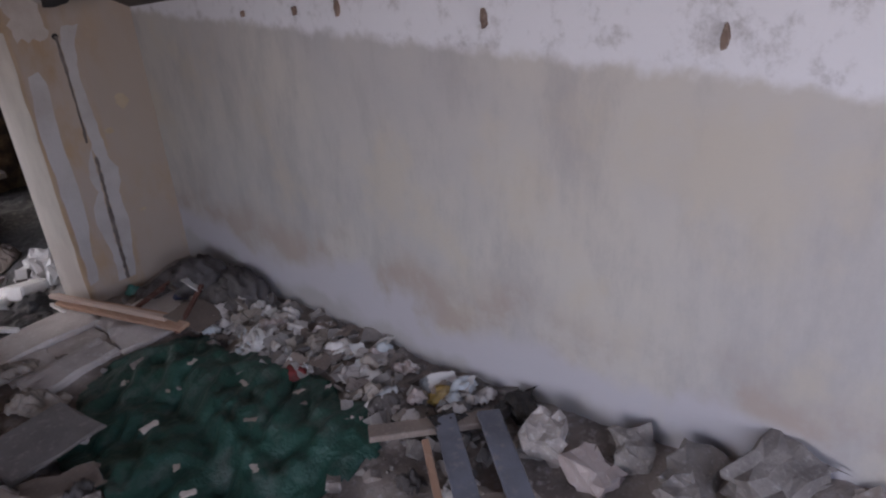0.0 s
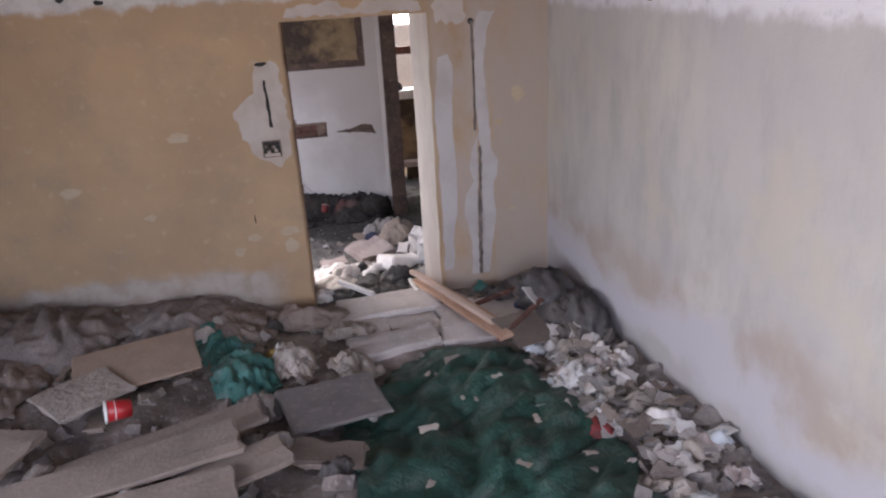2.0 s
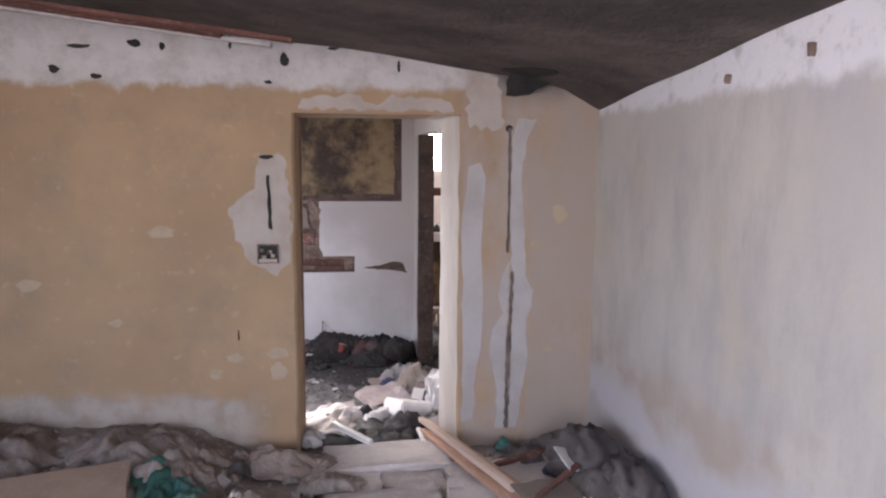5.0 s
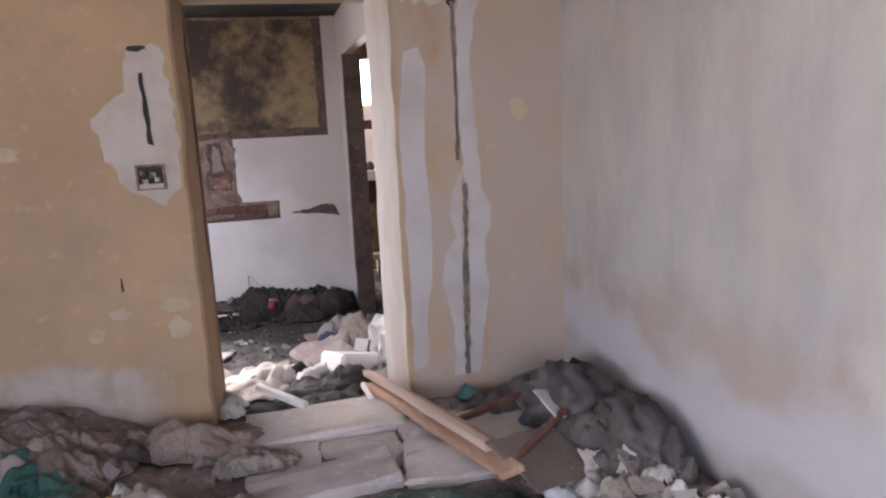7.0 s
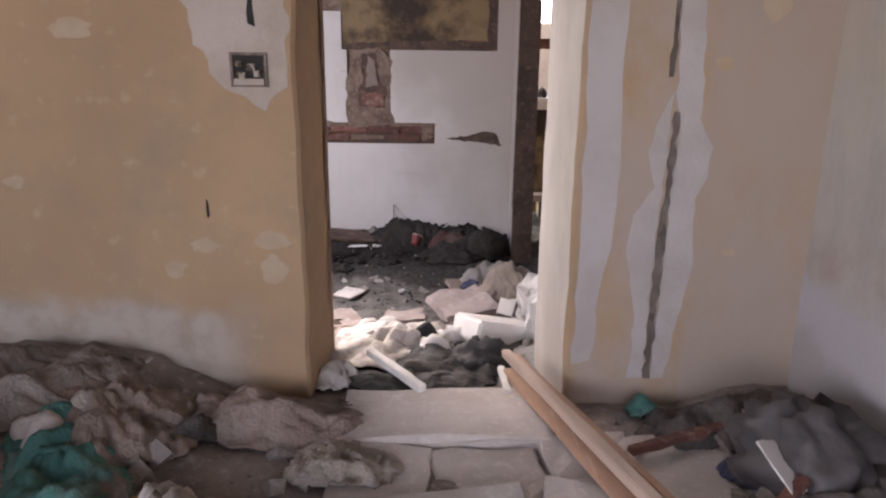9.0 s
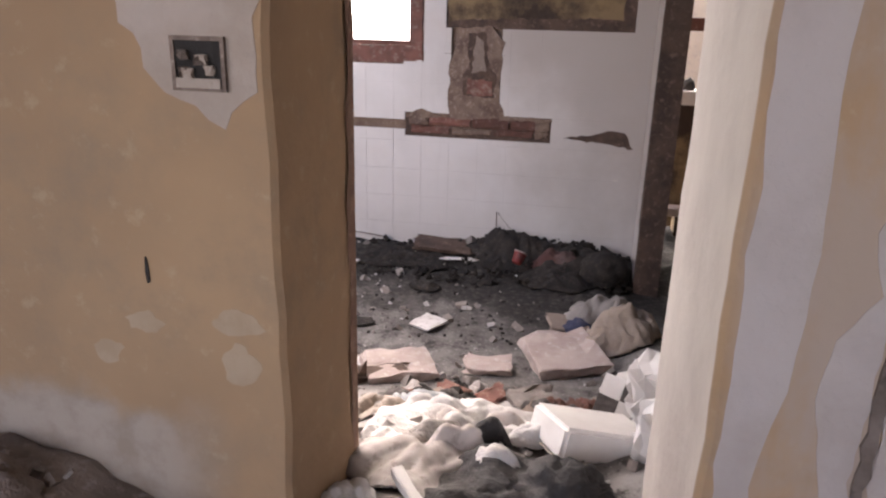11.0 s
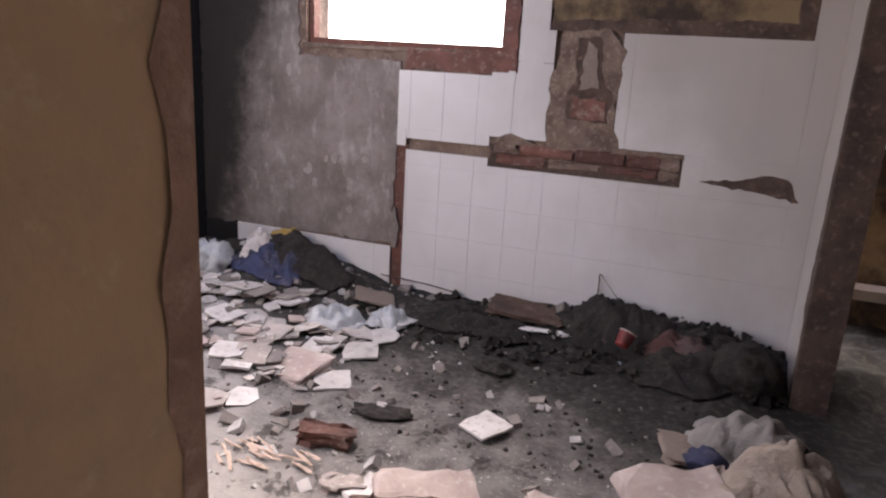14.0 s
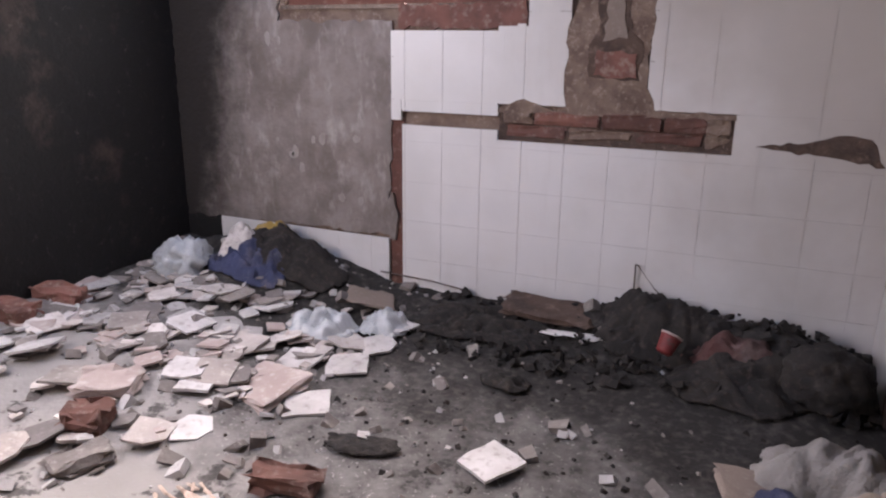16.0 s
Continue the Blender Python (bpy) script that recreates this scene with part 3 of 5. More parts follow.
patch("plaster_patch", [(-0.1, 1.43), (-0.03, 1.5), (-0.02, 1.7), (-0.04, 2.0), (-0.08, 2.06), (-0.17, 2.05), (-0.2, 1.88), (-0.33, 1.78), (-0.3, 1.62), (-0.22, 1.49)], "y", 0, 0.0015, PLASTER, 1, "pale plaster patch round the electrical box", "plaster patch")
patch("plaster_patch", [(0.875, 0.6), (0.935, 0.62), (0.95, 0.86), (0.976, 1.01), (0.985, 1.15), (0.98, 1.4), (0.976, 1.75), (0.985, 1.95), (0.96, 2.02), (0.9, 2.0), (0.868, 1.75), (0.872, 1.2)], "y", 0, 0.0012, LILAC, 2, "lilac plaster streak beside the doorway", "plaster patch", 0.007, 0.06)
# filler on both sides of the chase, swelling out half way up
patch("plaster_patch", [(1.06, 0.56), (1.112, 0.56), (1.112, 0.9), (1.122, 1.25), (1.13, 1.5), (1.1, 1.44), (1.078, 1.38), (1.07, 1.32), (1.095, 1.21), (1.04, 1.12), (1.025, 1.0), (1.05, 0.86), (1.07, 0.75)], "y", 0, 0.002, LILAC, 3, "pale filler along the pipe chase", "plaster patch", 0.006)
patch("plaster_patch", [(1.14, 0.56), (1.18, 0.56), (1.21, 0.75), (1.24, 1.0), (1.222, 1.17), (1.258, 1.24), (1.262, 1.33), (1.215, 1.42), (1.215, 1.53), (1.2, 1.75), (1.18, 1.95), (1.21, 2.15), (1.26, 2.25), (1.16, 2.25), (1.13, 2.15), (1.13, 1.6), (1.148, 1.4), (1.146, 1.0)], "y", 0, 0.002, LILAC, 4, "pale filler along the pipe chase", "plaster patch", 0.006)
patch("wall_chase", [(1.116, 0.56), (1.138, 0.56), (1.138, 0.8), (1.142, 1.1), (1.15, 1.44), (1.134, 1.44), (1.124, 1.1), (1.117, 0.8)], "y", 0, 0.008, SLOT, 5, "dark strip painted as an open pipe chase down the wall", "chase", 0.006)
patch("wall_chase", [(1.108, 1.54), (1.122, 1.54), (1.124, 2.2), (1.105, 2.2), (1.112, 1.9)], "y", 0, 0.006, SLOT, 6, "dark strip painted as an open pipe chase down the wall", "chase", 0.004)
# Black patches laid over the surface; the hole's dark depth is only colour.
patch("soot_hole", [(1.09, 2.37), (1.18, 2.37), (1.27, 2.41), (1.35, 2.47), (1.33, 2.55), (1.24, 2.58), (1.16, 2.68), (1.06, 2.67), (1.03, 2.58), (1.1, 2.5)], "y", 0, 0.05, HOLE, 7, "black patch painted as a burnt hole at the wall's top", "hole", 0.01)
ob = tagged(obj("soot_hole", prism(ragged(blob(0, 0, 0.17, 0.16, 5), random.Random(9), 0.03, 0.012), 0, 0.02), HOLE), "black patch painted as a burnt hole in the ceiling's corner", "hole")
ob.matrix_world = pose(1.2, -0.16, 2.462, 0, 6.6, 0)
patch("plaster_patch", [(0.9, 2.2), (1.08, 2.2), (1.05, 2.45), (0.9, 2.46), (0.88, 2.3)], "y", 0, 0.001, PLASTER, 8, "bare plaster above the doorway's corner", "plaster patch", 0.02)
patch("plaster_patch", [(0.02, 2.285), (0.82, 2.28), (0.8, 2.33), (0.5, 2.36), (0.42, 2.30), (0.3, 2.36), (0.05, 2.33)], "y", 0, 0.0015, PLASTER, 9, "pale crumbled render over the lintel", "plaster patch", 0.012)
for i, (x, z, a, b) in enumerate(((-0.66, 1.66, 0.07, 0.03), (-0.9, 1.2, 0.03, 0.02), (-0.42, 0.92, 0.035, 0.03), (-0.1, 1.02, 0.05, 0.03), (-0.1, 0.92, 0.04, 0.05), (1.27, 1.58, 0.03, 0.02), (1.35, 1.0, 0.025, 0.012), (-0.32, 1.0, 0.04, 0.025), (-1.3, 1.4, 0.05, 0.03), (1.4, 1.75, 0.04, 0.05))):
    patch("scuff", blob(x, z, a, b, i), "y", 0, 0.0008, SCUFF, 20 + i, "pale scuff in the ochre wash", "scuff", 0.006, 0.02)
# Raised black spots, the depth shade of nail holes painted in.
for i, (x, z, a, b) in enumerate(((-1.62, 2.53, 0.03, 0.012), (-1.12, 2.45, 0.022, 0.02), (-0.93, 2.42, 0.03, 0.012), (-1.0, 2.56, 0.05, 0.01), (-0.75, 2.58, 0.03, 0.02), (-0.62, 2.57, 0.012, 0.02), (-0.3, 2.6, 0.008, 0.04), (-0.04, 2.52, 0.02, 0.035), (-0.12, 2.41, 0.02, 0.01), (-0.14, 2.04, 0.035, 0.012), (0.53, 2.5, 0.008, 0.03), (1.11, 2.2, 0.018, 0.018), (0.2, 2.58, 0.03, 0.008), (-0.3, 1.12, 0.004, 0.03))):
    patch("nail_hole", blob(x, z, a, b, 40 + i, 10), "y", 0, 0.004, HOLE, 60 + i, "black spot painted as a shaded nail hole and chip in pale plaster", "hole", 0.004, 0.02)
patch("wall_chase", [(-0.135, 1.68), (-0.115, 1.67), (-0.125, 1.95), (-0.14, 1.95)], "y", 0, 0.006, HOLE, 80, "short black strip painted as a conduit slot above the electrical box", "chase", 0.004)

# electrical box with its broken mechanism
eb = thing("electrical_box", "broken steel electrical box with torn wires", "socket", pose(-0.14, -0.006, 1.548))
for lo, hi in (((-0.055, -0.004, 0.042), (0.055, 0.02, 0.05)), ((-0.055, -0.004, -0.05), (0.055, 0.02, -0.042)), ((-0.055, -0.004, -0.042), (-0.047, 0.02, 0.042)), ((0.047, -0.004, -0.042), (0.055, 0.02, 0.042))):
    part("rim", boxes((lo, hi)), METAL, eb)
part("back_plate", boxes(((-0.047, 0.0, -0.042), (0.047, 0.003, 0.042))), HOLE, eb)
part("bottom_lip", boxes(((-0.045, -0.008, -0.044), (0.045, -0.004, -0.026))), PLASTER, eb, "pale plaster lip")
er = random.Random(5)
for i in range(6):
    b = worn_box(0.018, 0.012, 0.018, er, 0.004, 1, 0)
    bmesh.ops.translate(b, vec=(er.uniform(-0.035, 0.035), -0.004, er.uniform(-0.03, 0.02)), verts=b.verts)
    part("terminal", b, PLASTER if i % 2 else METAL, eb)

# soot on the masonry of the burnt corner
patch("soot_stain", [(-2.62, 0.0), (-2.355, 0.0), (-2.36, 0.32), (-2.62, 0.32)], "y", YB + 0.015, 0.004, SOOT, 131, "black soot at the foot of the corner", "soot", 0.012)

# exposed brick on the left reveal's far arris
jag = random.Random(11)
bm = bmesh.new()
va, vb, vc, vd = [], [], [], []
for k in range(28):
    z = 0.35 + 1.91 * k / 27
    yn = 0.405 + jag.uniform(-0.014, 0.014)
    for lst, p in ((va, (0.004, yn, z)), (vb, (0.009, T + 0.004, z)), (vc, (-0.06, T + 0.004, z))):
        lst.append(bm.verts.new(p))
for a, b in zip(range(27), range(1, 28)):
    bm.faces.new((va[a], vb[a], vb[b], va[b]))
    bm.faces.new((vb[a], vc[a], vc[b], vb[b]))
tagged(obj("trim", bm, ARRIS), "raw brick arris where plaster has fallen", "brick edge", kind="structure")

# right wall top: pegs and chipped ledge
for i, (y, z, h) in enumerate(((-2.07, 2.395, 0.05), (-2.91, 2.40, 0.05), (-3.81, 2.40, 0.055), (-4.3, 2.39, 0.06), (-1.3, 2.33, 0.02), (-1.75, 2.37, 0.03))):
    patch("wall_peg", blob(y, z, 0.010, 0.7 * h, 90 + i, 10), "x", XR, 0.02, MORTAR, 100 + i, "dark rotten peg stub in the wall's top", "peg", 0.004, 0.02)
patch("soot_hole", blob(-2.02, 2.5, 0.07, 0.03, 111), "x", XR, 0.006, MORTAR, 112, "brown hole high in the wall", "hole", 0.01)

# broken laths hanging under the ceiling
for i, (x, y, l, a, m) in enumerate(((-1.2, -0.55, 1.9, 2, WOOD_RED), (-0.9, -0.48, 1.7, -1, PAPER), (-1.6, -0.66, 1.2, 4, PINK), (-0.5, -0.62, 1.1, 0, WOOD_RED))):
    z = 2.30 + 0.115 * (XR - x) - 0.10 * y - 0.02
    b = worn_box(l, 0.05, 0.02, random.Random(200 + i), 0.008, 3, 0.003)
    ob = tagged(obj("ceiling_lath", b, m), "broken lath sagging under the ceiling", "lath", "ceiling laths")
    ob.matrix_world = pose(x, y, z - 0.012, 0, 6.5, a)

# ---- kitchen back wall facing ----
def minus(rects, hole):
    """Rectangles less a rectangle."""
    out = []
    hx0, hz0, hx1, hz1 = hole
    for x0, z0, x1, z1 in rects:
        if hx0 >= x1 or hx1 <= x0 or hz0 >= z1 or hz1 <= z0:
            out.append((x0, z0, x1, z1))
            continue
        ax0, ax1 = max(x0, hx0), min(x1, hx1)
        if x0 < ax0:
            out.append((x0, z0, ax0, z1))
        if ax1 < x1:
            out.append((ax1, z0, x1, z1))
        if z0 < hz0:
            out.append((ax0, z0, ax1, hz0))
        if hz1 < z1:
            out.append((ax0, hz1, ax1, z1))
    return out


HOLES = [(-0.68, 0.855, 0.335, 1.01), (-0.36, 1.0, -0.02, 1.6), (-0.40, 1.585, 0.82, 3.0), (-1.255, -0.3, -1.175, 0.92), (-1.18, 0.90, -0.66, 0.965),
         (-0.66, 1.37, -0.55, 2.4), (-1.9, 1.34, -0.6, 2.4), (-2.7, 0.31, -1.235, 3.0)]
tile_wall = thing("tile_facing", "white glazed wall tiles, chased and partly stripped", "tiles", pose(0, YB, 0))
tile_wall["kind"] = "structure"
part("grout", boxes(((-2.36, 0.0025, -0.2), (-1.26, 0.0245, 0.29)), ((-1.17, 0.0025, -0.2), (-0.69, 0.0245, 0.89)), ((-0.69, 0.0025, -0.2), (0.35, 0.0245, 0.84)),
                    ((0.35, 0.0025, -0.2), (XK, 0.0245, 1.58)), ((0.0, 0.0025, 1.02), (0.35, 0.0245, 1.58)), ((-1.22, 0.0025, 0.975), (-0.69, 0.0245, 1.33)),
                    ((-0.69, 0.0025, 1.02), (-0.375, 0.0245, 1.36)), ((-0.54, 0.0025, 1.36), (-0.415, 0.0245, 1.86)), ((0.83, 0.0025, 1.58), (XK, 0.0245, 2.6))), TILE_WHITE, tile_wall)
TS, gap = 0.2, 0.0013
for i in range(17):
    for j in range(14):
        x0, z0 = -2.36 + i * TS, -0.18 + j * TS
        cell = [(x0 + gap, z0 + gap, min(x0 + TS, XK) - gap, z0 + TS - gap)]
        if cell[0][2] <= cell[0][0] or z0 > 2.5:
            continue
        for h in HOLES:
            cell = minus(cell, h)
        if x0 > -0.6 and x0 < -0.35 and z0 > 1.65:
            cell = minus(cell, (-0.6, 1.87, -0.3, 3))
        for a, b, c, d in cell:
            if c - a > 0.012 and d - b > 0.012:
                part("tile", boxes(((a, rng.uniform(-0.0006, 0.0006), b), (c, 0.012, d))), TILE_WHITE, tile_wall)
cement = patch("cement_render", [(-2.62, 0.30), (-1.26, 0.33), (-1.24, 0.9), (-1.235, 1.38), (-1.9, 1.385), (-1.9, 2.6), (-2.62, 2.6)], "y", YB + 0.018, 0.008, CEMENT, 130, "bare grey cement render spotted with tile glue", "render")
patch("smoked_plaster", [(-0.39, 1.62), (-0.1, 1.64), (0.3, 1.62), (0.6, 1.66), (0.76, 1.64), (0.74, 2.6), (-0.39, 2.6)], "y", YB + 0.02, 0.01, SMOKED, 132, "yellowed smoke-stained plaster under the hood scar", "plaster", 0.012)
patch("brick_strip", [(-0.4, 1.585), (0.82, 1.585), (0.82, 2.6), (0.74, 2.6), (0.745, 1.655), (0.5, 1.66), (-0.1, 1.645), (-0.4, 1.63)], "y", YB + 0.02, 0.014, SCAR, 133, "dark red band of stripped masonry", "brick band", 0.008)
patch("brick_strip", [(-1.2, 1.35), (-0.56, 1.352), (-0.56, 2.35), (-0.643, 2.35), (-0.643, 1.455), (-1.2, 1.455)], "y", YB + 0.02, 0.010, BRICK, 134, "red masonry bared round the window", "brick band", 0.01)
patch("mortar_scar", [(-0.36, 1.0), (0.04, 1.0), (-0.03, 1.12), (-0.01, 1.45), (0.0, 1.5), (-0.09, 1.6), (-0.24, 1.59), (-0.3, 1.56), (-0.37, 1.35), (-0.37, 1.05)], "y", YB + 0.012, 0.013, MORTAR, 135, "brown mortar scar of a removed pipe", "mortar scar", 0.01)
# Dark brown patch paints the hollow's shade; paler piece above is its lit mortar.
patch("soot_hole", [(-0.27, 1.15), (-0.06, 1.14), (-0.05, 1.3), (-0.1, 1.34), (-0.13, 1.56), (-0.25, 1.55), (-0.24, 1.35), (-0.28, 1.28)], "y", YB + 0.002, 0.006, SCAR, 136, "dark patch painted for the shade in a hollow red flue gap", "hole", 0.008)
patch("plaster_patch", [(-0.22, 1.3), (-0.12, 1.31), (-0.14, 1.5), (-0.19, 1.54)], "y", YB, 0.008, BOARD, 137, "pale patch painted as lit mortar in the flue gap", "mortar", 0.008)
patch("brick_strip", [(-0.25, 1.155), (-0.07, 1.15), (-0.075, 1.25), (-0.24, 1.265)], "y", YB, 0.009, BRICK, 143, "red brick at the bottom of the flue gap", "brick", 0.008)
patch("mortar_scar", [(0.42, 0.9), (0.6, 0.925), (0.7, 0.955), (0.82, 0.95), (0.88, 0.845), (0.7, 0.87), (0.55, 0.885)], "y", YB, 0.003, SCAR, 138, "dark wedge broken out of the tiles", "mortar scar", 0.008)
patch("mortar_scar", [(-0.68, 1.0), (-0.56, 1.045), (-0.42, 1.0), (-0.36, 1.02), (0.1, 1.02), (0.34, 1.015), (0.34, 0.995), (-0.68, 0.985)], "y", YB, 0.004, MORTAR, 139, "ragged mortar along the chase's top", "mortar scar", 0.006)
band = thing("brick_course", "course of red hollow bricks bared in the chase", "bricks", pose(0, YB, 0))
band["kind"] = "structure"
for i, (bx0, bw) in enumerate(((-0.585, 0.13), (-0.36, 0.29), (-0.075, 0.25), (0.145, 0.16), (0.275, 0.09))):
    b = worn_box(bw, 0.03, 0.062, random.Random(300 + i), 0.007, 2, 0.004)
    o = part("brick", b, BRICK if 0 < i < 4 else MORTAR, band)
    o.matrix_local = pose(bx0, 0.012, 0.936)
for i, (bx0, bw) in enumerate(((-0.5, 0.27), (-0.21, 0.27), (0.08, 0.27), (0.27, 0.08))):
    b = worn_box(bw, 0.02, 0.05, random.Random(320 + i), 0.008, 2, 0.004)
    part("brick", b, MORTAR if i % 2 else BRICK, band).matrix_local = pose(bx0, 0.016, 0.878)
part("mortar_bed", boxes(((-0.675, 0.012, 0.86), (0.33, 0.0245, 1.0))), SCAR, band)
patch("wall_chase", [(-1.25, 0.0), (-1.18, 0.0), (-1.185, 0.6), (-1.17, 0.93), (-1.25, 0.93)], "y", YB + 0.022, 0.004, WOOD_RED, 140, "brown vertical pipe chase through the tiles", "chase", 0.005)
patch("mortar_scar", blob(-1.24, 0.42, 0.03, 0.12, 7), "y", YB + 0.006, 0.006, CEMENT, 141, "grey cement lump beside the chase", "mortar", 0.006)
patch("brick_strip", [(3.09, 0.0), (3.13, 0.0), (3.14, 0.4), (3.2, 0.45), (3.17, 0.7), (3.14, 1.1), (3.12, 1.6), (3.13, 2.25), (3.09, 2.25)], "x", XK, 0.006, SCAR, 142, "dark brick bared at the opening's edge", "brick band", 0.012)
tagged(obj("trim", boxes(((XK - 0.004, 3.076, -0.3), (XK + 0.144, 3.098, 2.25))), SCAR), "dark brick jamb of the side opening", "jamb", kind="structure")
for i in range(12):
    r = random.Random(400 + i)
    patch("glue_spot", blob(r.uniform(-2.0, -1.3), r.uniform(0.4, 1.33), r.uniform(0.008, 0.022), r.uniform(0.012, 0.04), i, 9), "y", YB + 0.01, 0.0025, GLUE, 500 + i, "pale tile glue spot on cement", "glue spot", 0.004, 0.02)


def tube(points, radius, sides=6):
    bm = bmesh.new()
    rings = []
    pts = [Vector(p) for p in points]
    for i, p in enumerate(pts):
        d = (pts[min(i + 1, len(pts) - 1)] - pts[max(i - 1, 0)]).normalized()
        u = d.orthogonal().normalized()
        w = d.cross(u)
        rings.append([bm.verts.new(p + radius * (math.cos(a) * u + math.sin(a) * w)) for a in [k * 6.2832 / sides for k in range(sides)]])
    for a, b in zip(rings, rings[1:]):
        for k in range(sides):
            bm.faces.new((a[k], a[(k + 1) % sides], b[(k + 1) % sides], b[k]))
    bm.faces.new(rings[0][::-1])
    bm.faces.new(rings[-1])
    bmesh.ops.recalc_face_normals(bm, faces=bm.faces)
    return bm


tagged(obj("steel_rod", tube([(0.0, 3.55, 0.05), (0.0, 3.548, 0.35), (0.015, 3.545, 0.345)], 0.004), METAL), "thin rusty rod upright in the ash", "rod")
tagged(obj("wire", tube([(0.01, 3.55, 0.345), (0.09, 3.52, 0.26), (0.18, 3.5, 0.19), (0.26, 3.48, 0.14)], 0.0025), METAL), "thin bent wire leaning from a rod", "wire")
tagged(obj("wire", tube([(-1.3, 3.55, 0.13), (-1.0, 3.55, 0.12), (-0.8, 3.545, 0.1), (-0.72, 3.54, 0.02)], 0.004), METAL), "black cable along the wall's foot", "cable")


# ---- loose things ----
def lay(ob, x, y, dz=0.0, rx=0, ry=0, rz=0):
    ob.matrix_world = pose(x, y, ground(x, y) + dz, rx, ry, rz)
    return ob


def cloth(name, x, y, rx, ry, rz, material, seed, label, category="cloth", lift=0.05, fold=0.05, freq=5.0, n=38, square=3.0, base=None, tilt=0.0):
    """A crumpled sheet that follows the heap; its outline wanders and its edge comes down to the ground."""
    n = int(n * 1.35)
    bm = bmesh.new()
    c, s = math.cos(radians(rz)), math.sin(radians(rz))
    ca, sa = math.cos(seed * 2.4), math.sin(seed * 2.4)
    grid = {}
    for j in range(n + 1):
        for i in range(n + 1):
            u, v = 2 * i / n - 1, 2 * j / n - 1
            rad = (abs(u) ** square + abs(v) ** square) ** (1 / square)
            lim = 0.92 + 0.16 * noise.noise(Vector((u * 1.6, v * 1.6, seed))) + 0.08 * noise.noise(Vector((u * 5, v * 5, seed)))
            if rad > lim:
                continue
            wx = 0.10 * rx * noise.noise(Vector((u * 3, v * 3, seed + 9)))
            px, py = x + c * (u * rx + wx) - s * v * ry, y + s * (u * rx + wx) + c * v * ry
            fa, fb = px * ca + py * sa, py * ca - px * sa
            q = Vector((fa * freq * 0.6, fb * freq * 1.45, seed))
            ridge = 1 - math.sqrt(noise.noise(q + 0.8 * noise.noise_vector(q * 0.6)) ** 2 + 0.012) * 2.7
            q2 = Vector(((fa + 0.7 * fb) * freq * 2.6, (fb - 0.7 * fa) * freq * 0.9, seed + 5))
            ridge2 = 1 - math.sqrt(noise.noise(q2 + 0.6 * noise.noise_vector(q2 * 0.8)) ** 2 + 0.006) * 2.7
            edge = smoothstep(lim, lim - 0.75, rad)
            lift_, fold_ = 0.42 * lift, 0.62 * fold
            z = (ground(px, py) if base is None else base) + 0.012 + edge * (lift_ + 0.5 * fold_ * max(ridge, -0.3)) + smoothstep(lim, lim - 0.2, rad) * fold_ * (0.55 * max(ridge, -0.3) + 0.5 * max(ridge2, -0.3)) + tilt * u
            grid[i, j] = bm.verts.new((px, py, z))
    for (i, j), a in grid.items():
        q = [grid.get(k) for k in ((i + 1, j), (i + 1, j + 1), (i, j + 1))]
        if all(q):
            bm.faces.new((a, *q))
    bmesh.ops.delete(bm, geom=[v for v in bm.verts if not v.link_faces], context="VERTS")
    ob = obj(name, bm, material, smooth=True)
    so = ob.modifiers.new("thickness", "SOLIDIFY")
    so.thickness, so.offset = 0.006, 1
    return tagged(ob, label, category)


def sack(name, x, y, rx, ry, rz, h, material, seed, label, category="sack", crumple=0.22, sub=4, sink=0.25):
    """A slumped, creased bag."""
    bm = bmesh.new()
    bmesh.ops.create_icosphere(bm, subdivisions=sub, radius=1)
    for v in bm.verts:
        p = v.co.copy()
        w = p + 0.5 * noise.noise_vector(p * 1.5 + Vector((seed, 3, 0)))
        k = 1 + crumple * (1 - 2.6 * abs(noise.noise(w * 2.2 + Vector((seed, 0, 0))))) + 0.5 * crumple * (1 - 2.6 * abs(noise.noise(w * 5 + Vector((0, seed, 0)))))
        v.co = Vector((p.x * rx * k, p.y * ry * k, (p.z if p.z > -0.35 else -0.35 + (p.z + 0.35) * 0.15) * h * k))
    ob = obj(name, bm, material, smooth=sub > 2)
    lay(ob, x, y, h * (0.35 - sink * 0.4), 0, 0, rz)
    return tagged(ob, label, category)


def slab(name, x, y, sx, sy, sz, rz, material, seed, label, category, dz=0.0, rx=0, ry=0, chip=0.015, group="", bevel=0.005):
    ob = obj(name, worn_box(sx, sy, sz, random.Random(seed), chip, 3, bevel), material)
    return tagged(lay(ob, x, y, dz, rx, ry, rz), label, category, group)


def board(name, p, q, w, h, material, label, category="plank", roll=0, group=""):
    """A board from p to q, worn at its arrises."""
    p, q = Vector(p), Vector(q)
    L = (q - p).length
    bm = boxes(((-w / 2, 0, -h / 2), (w / 2, L, h / 2)))
    bmesh.ops.subdivide_edges(bm, edges=[e for e in bm.edges if abs(e.verts[0].co.y - e.verts[1].co.y) > 0.1], cuts=6)
    r = random.Random(int(L * 1000))
    for v in bm.verts:
        v.co.x += r.uniform(-0.0025, 0.0025)
        v.co.z += r.uniform(-0.002, 0.002)
    bmesh.ops.bevel(bm, geom=[e for e in bm.edges if e.calc_face_angle(0) > 0.9], offset=0.003, segments=2, affect="EDGES")
    ob = obj(name, bm, material)
    ob.matrix_world = Matrix.Translation(p) @ (q - p).to_track_quat("Y", "Z").to_matrix().to_4x4() @ pose(0, 0, 0, 0, roll, 0)
    return tagged(ob, label, category, group)


# threshold slabs
G1 = "threshold slabs"
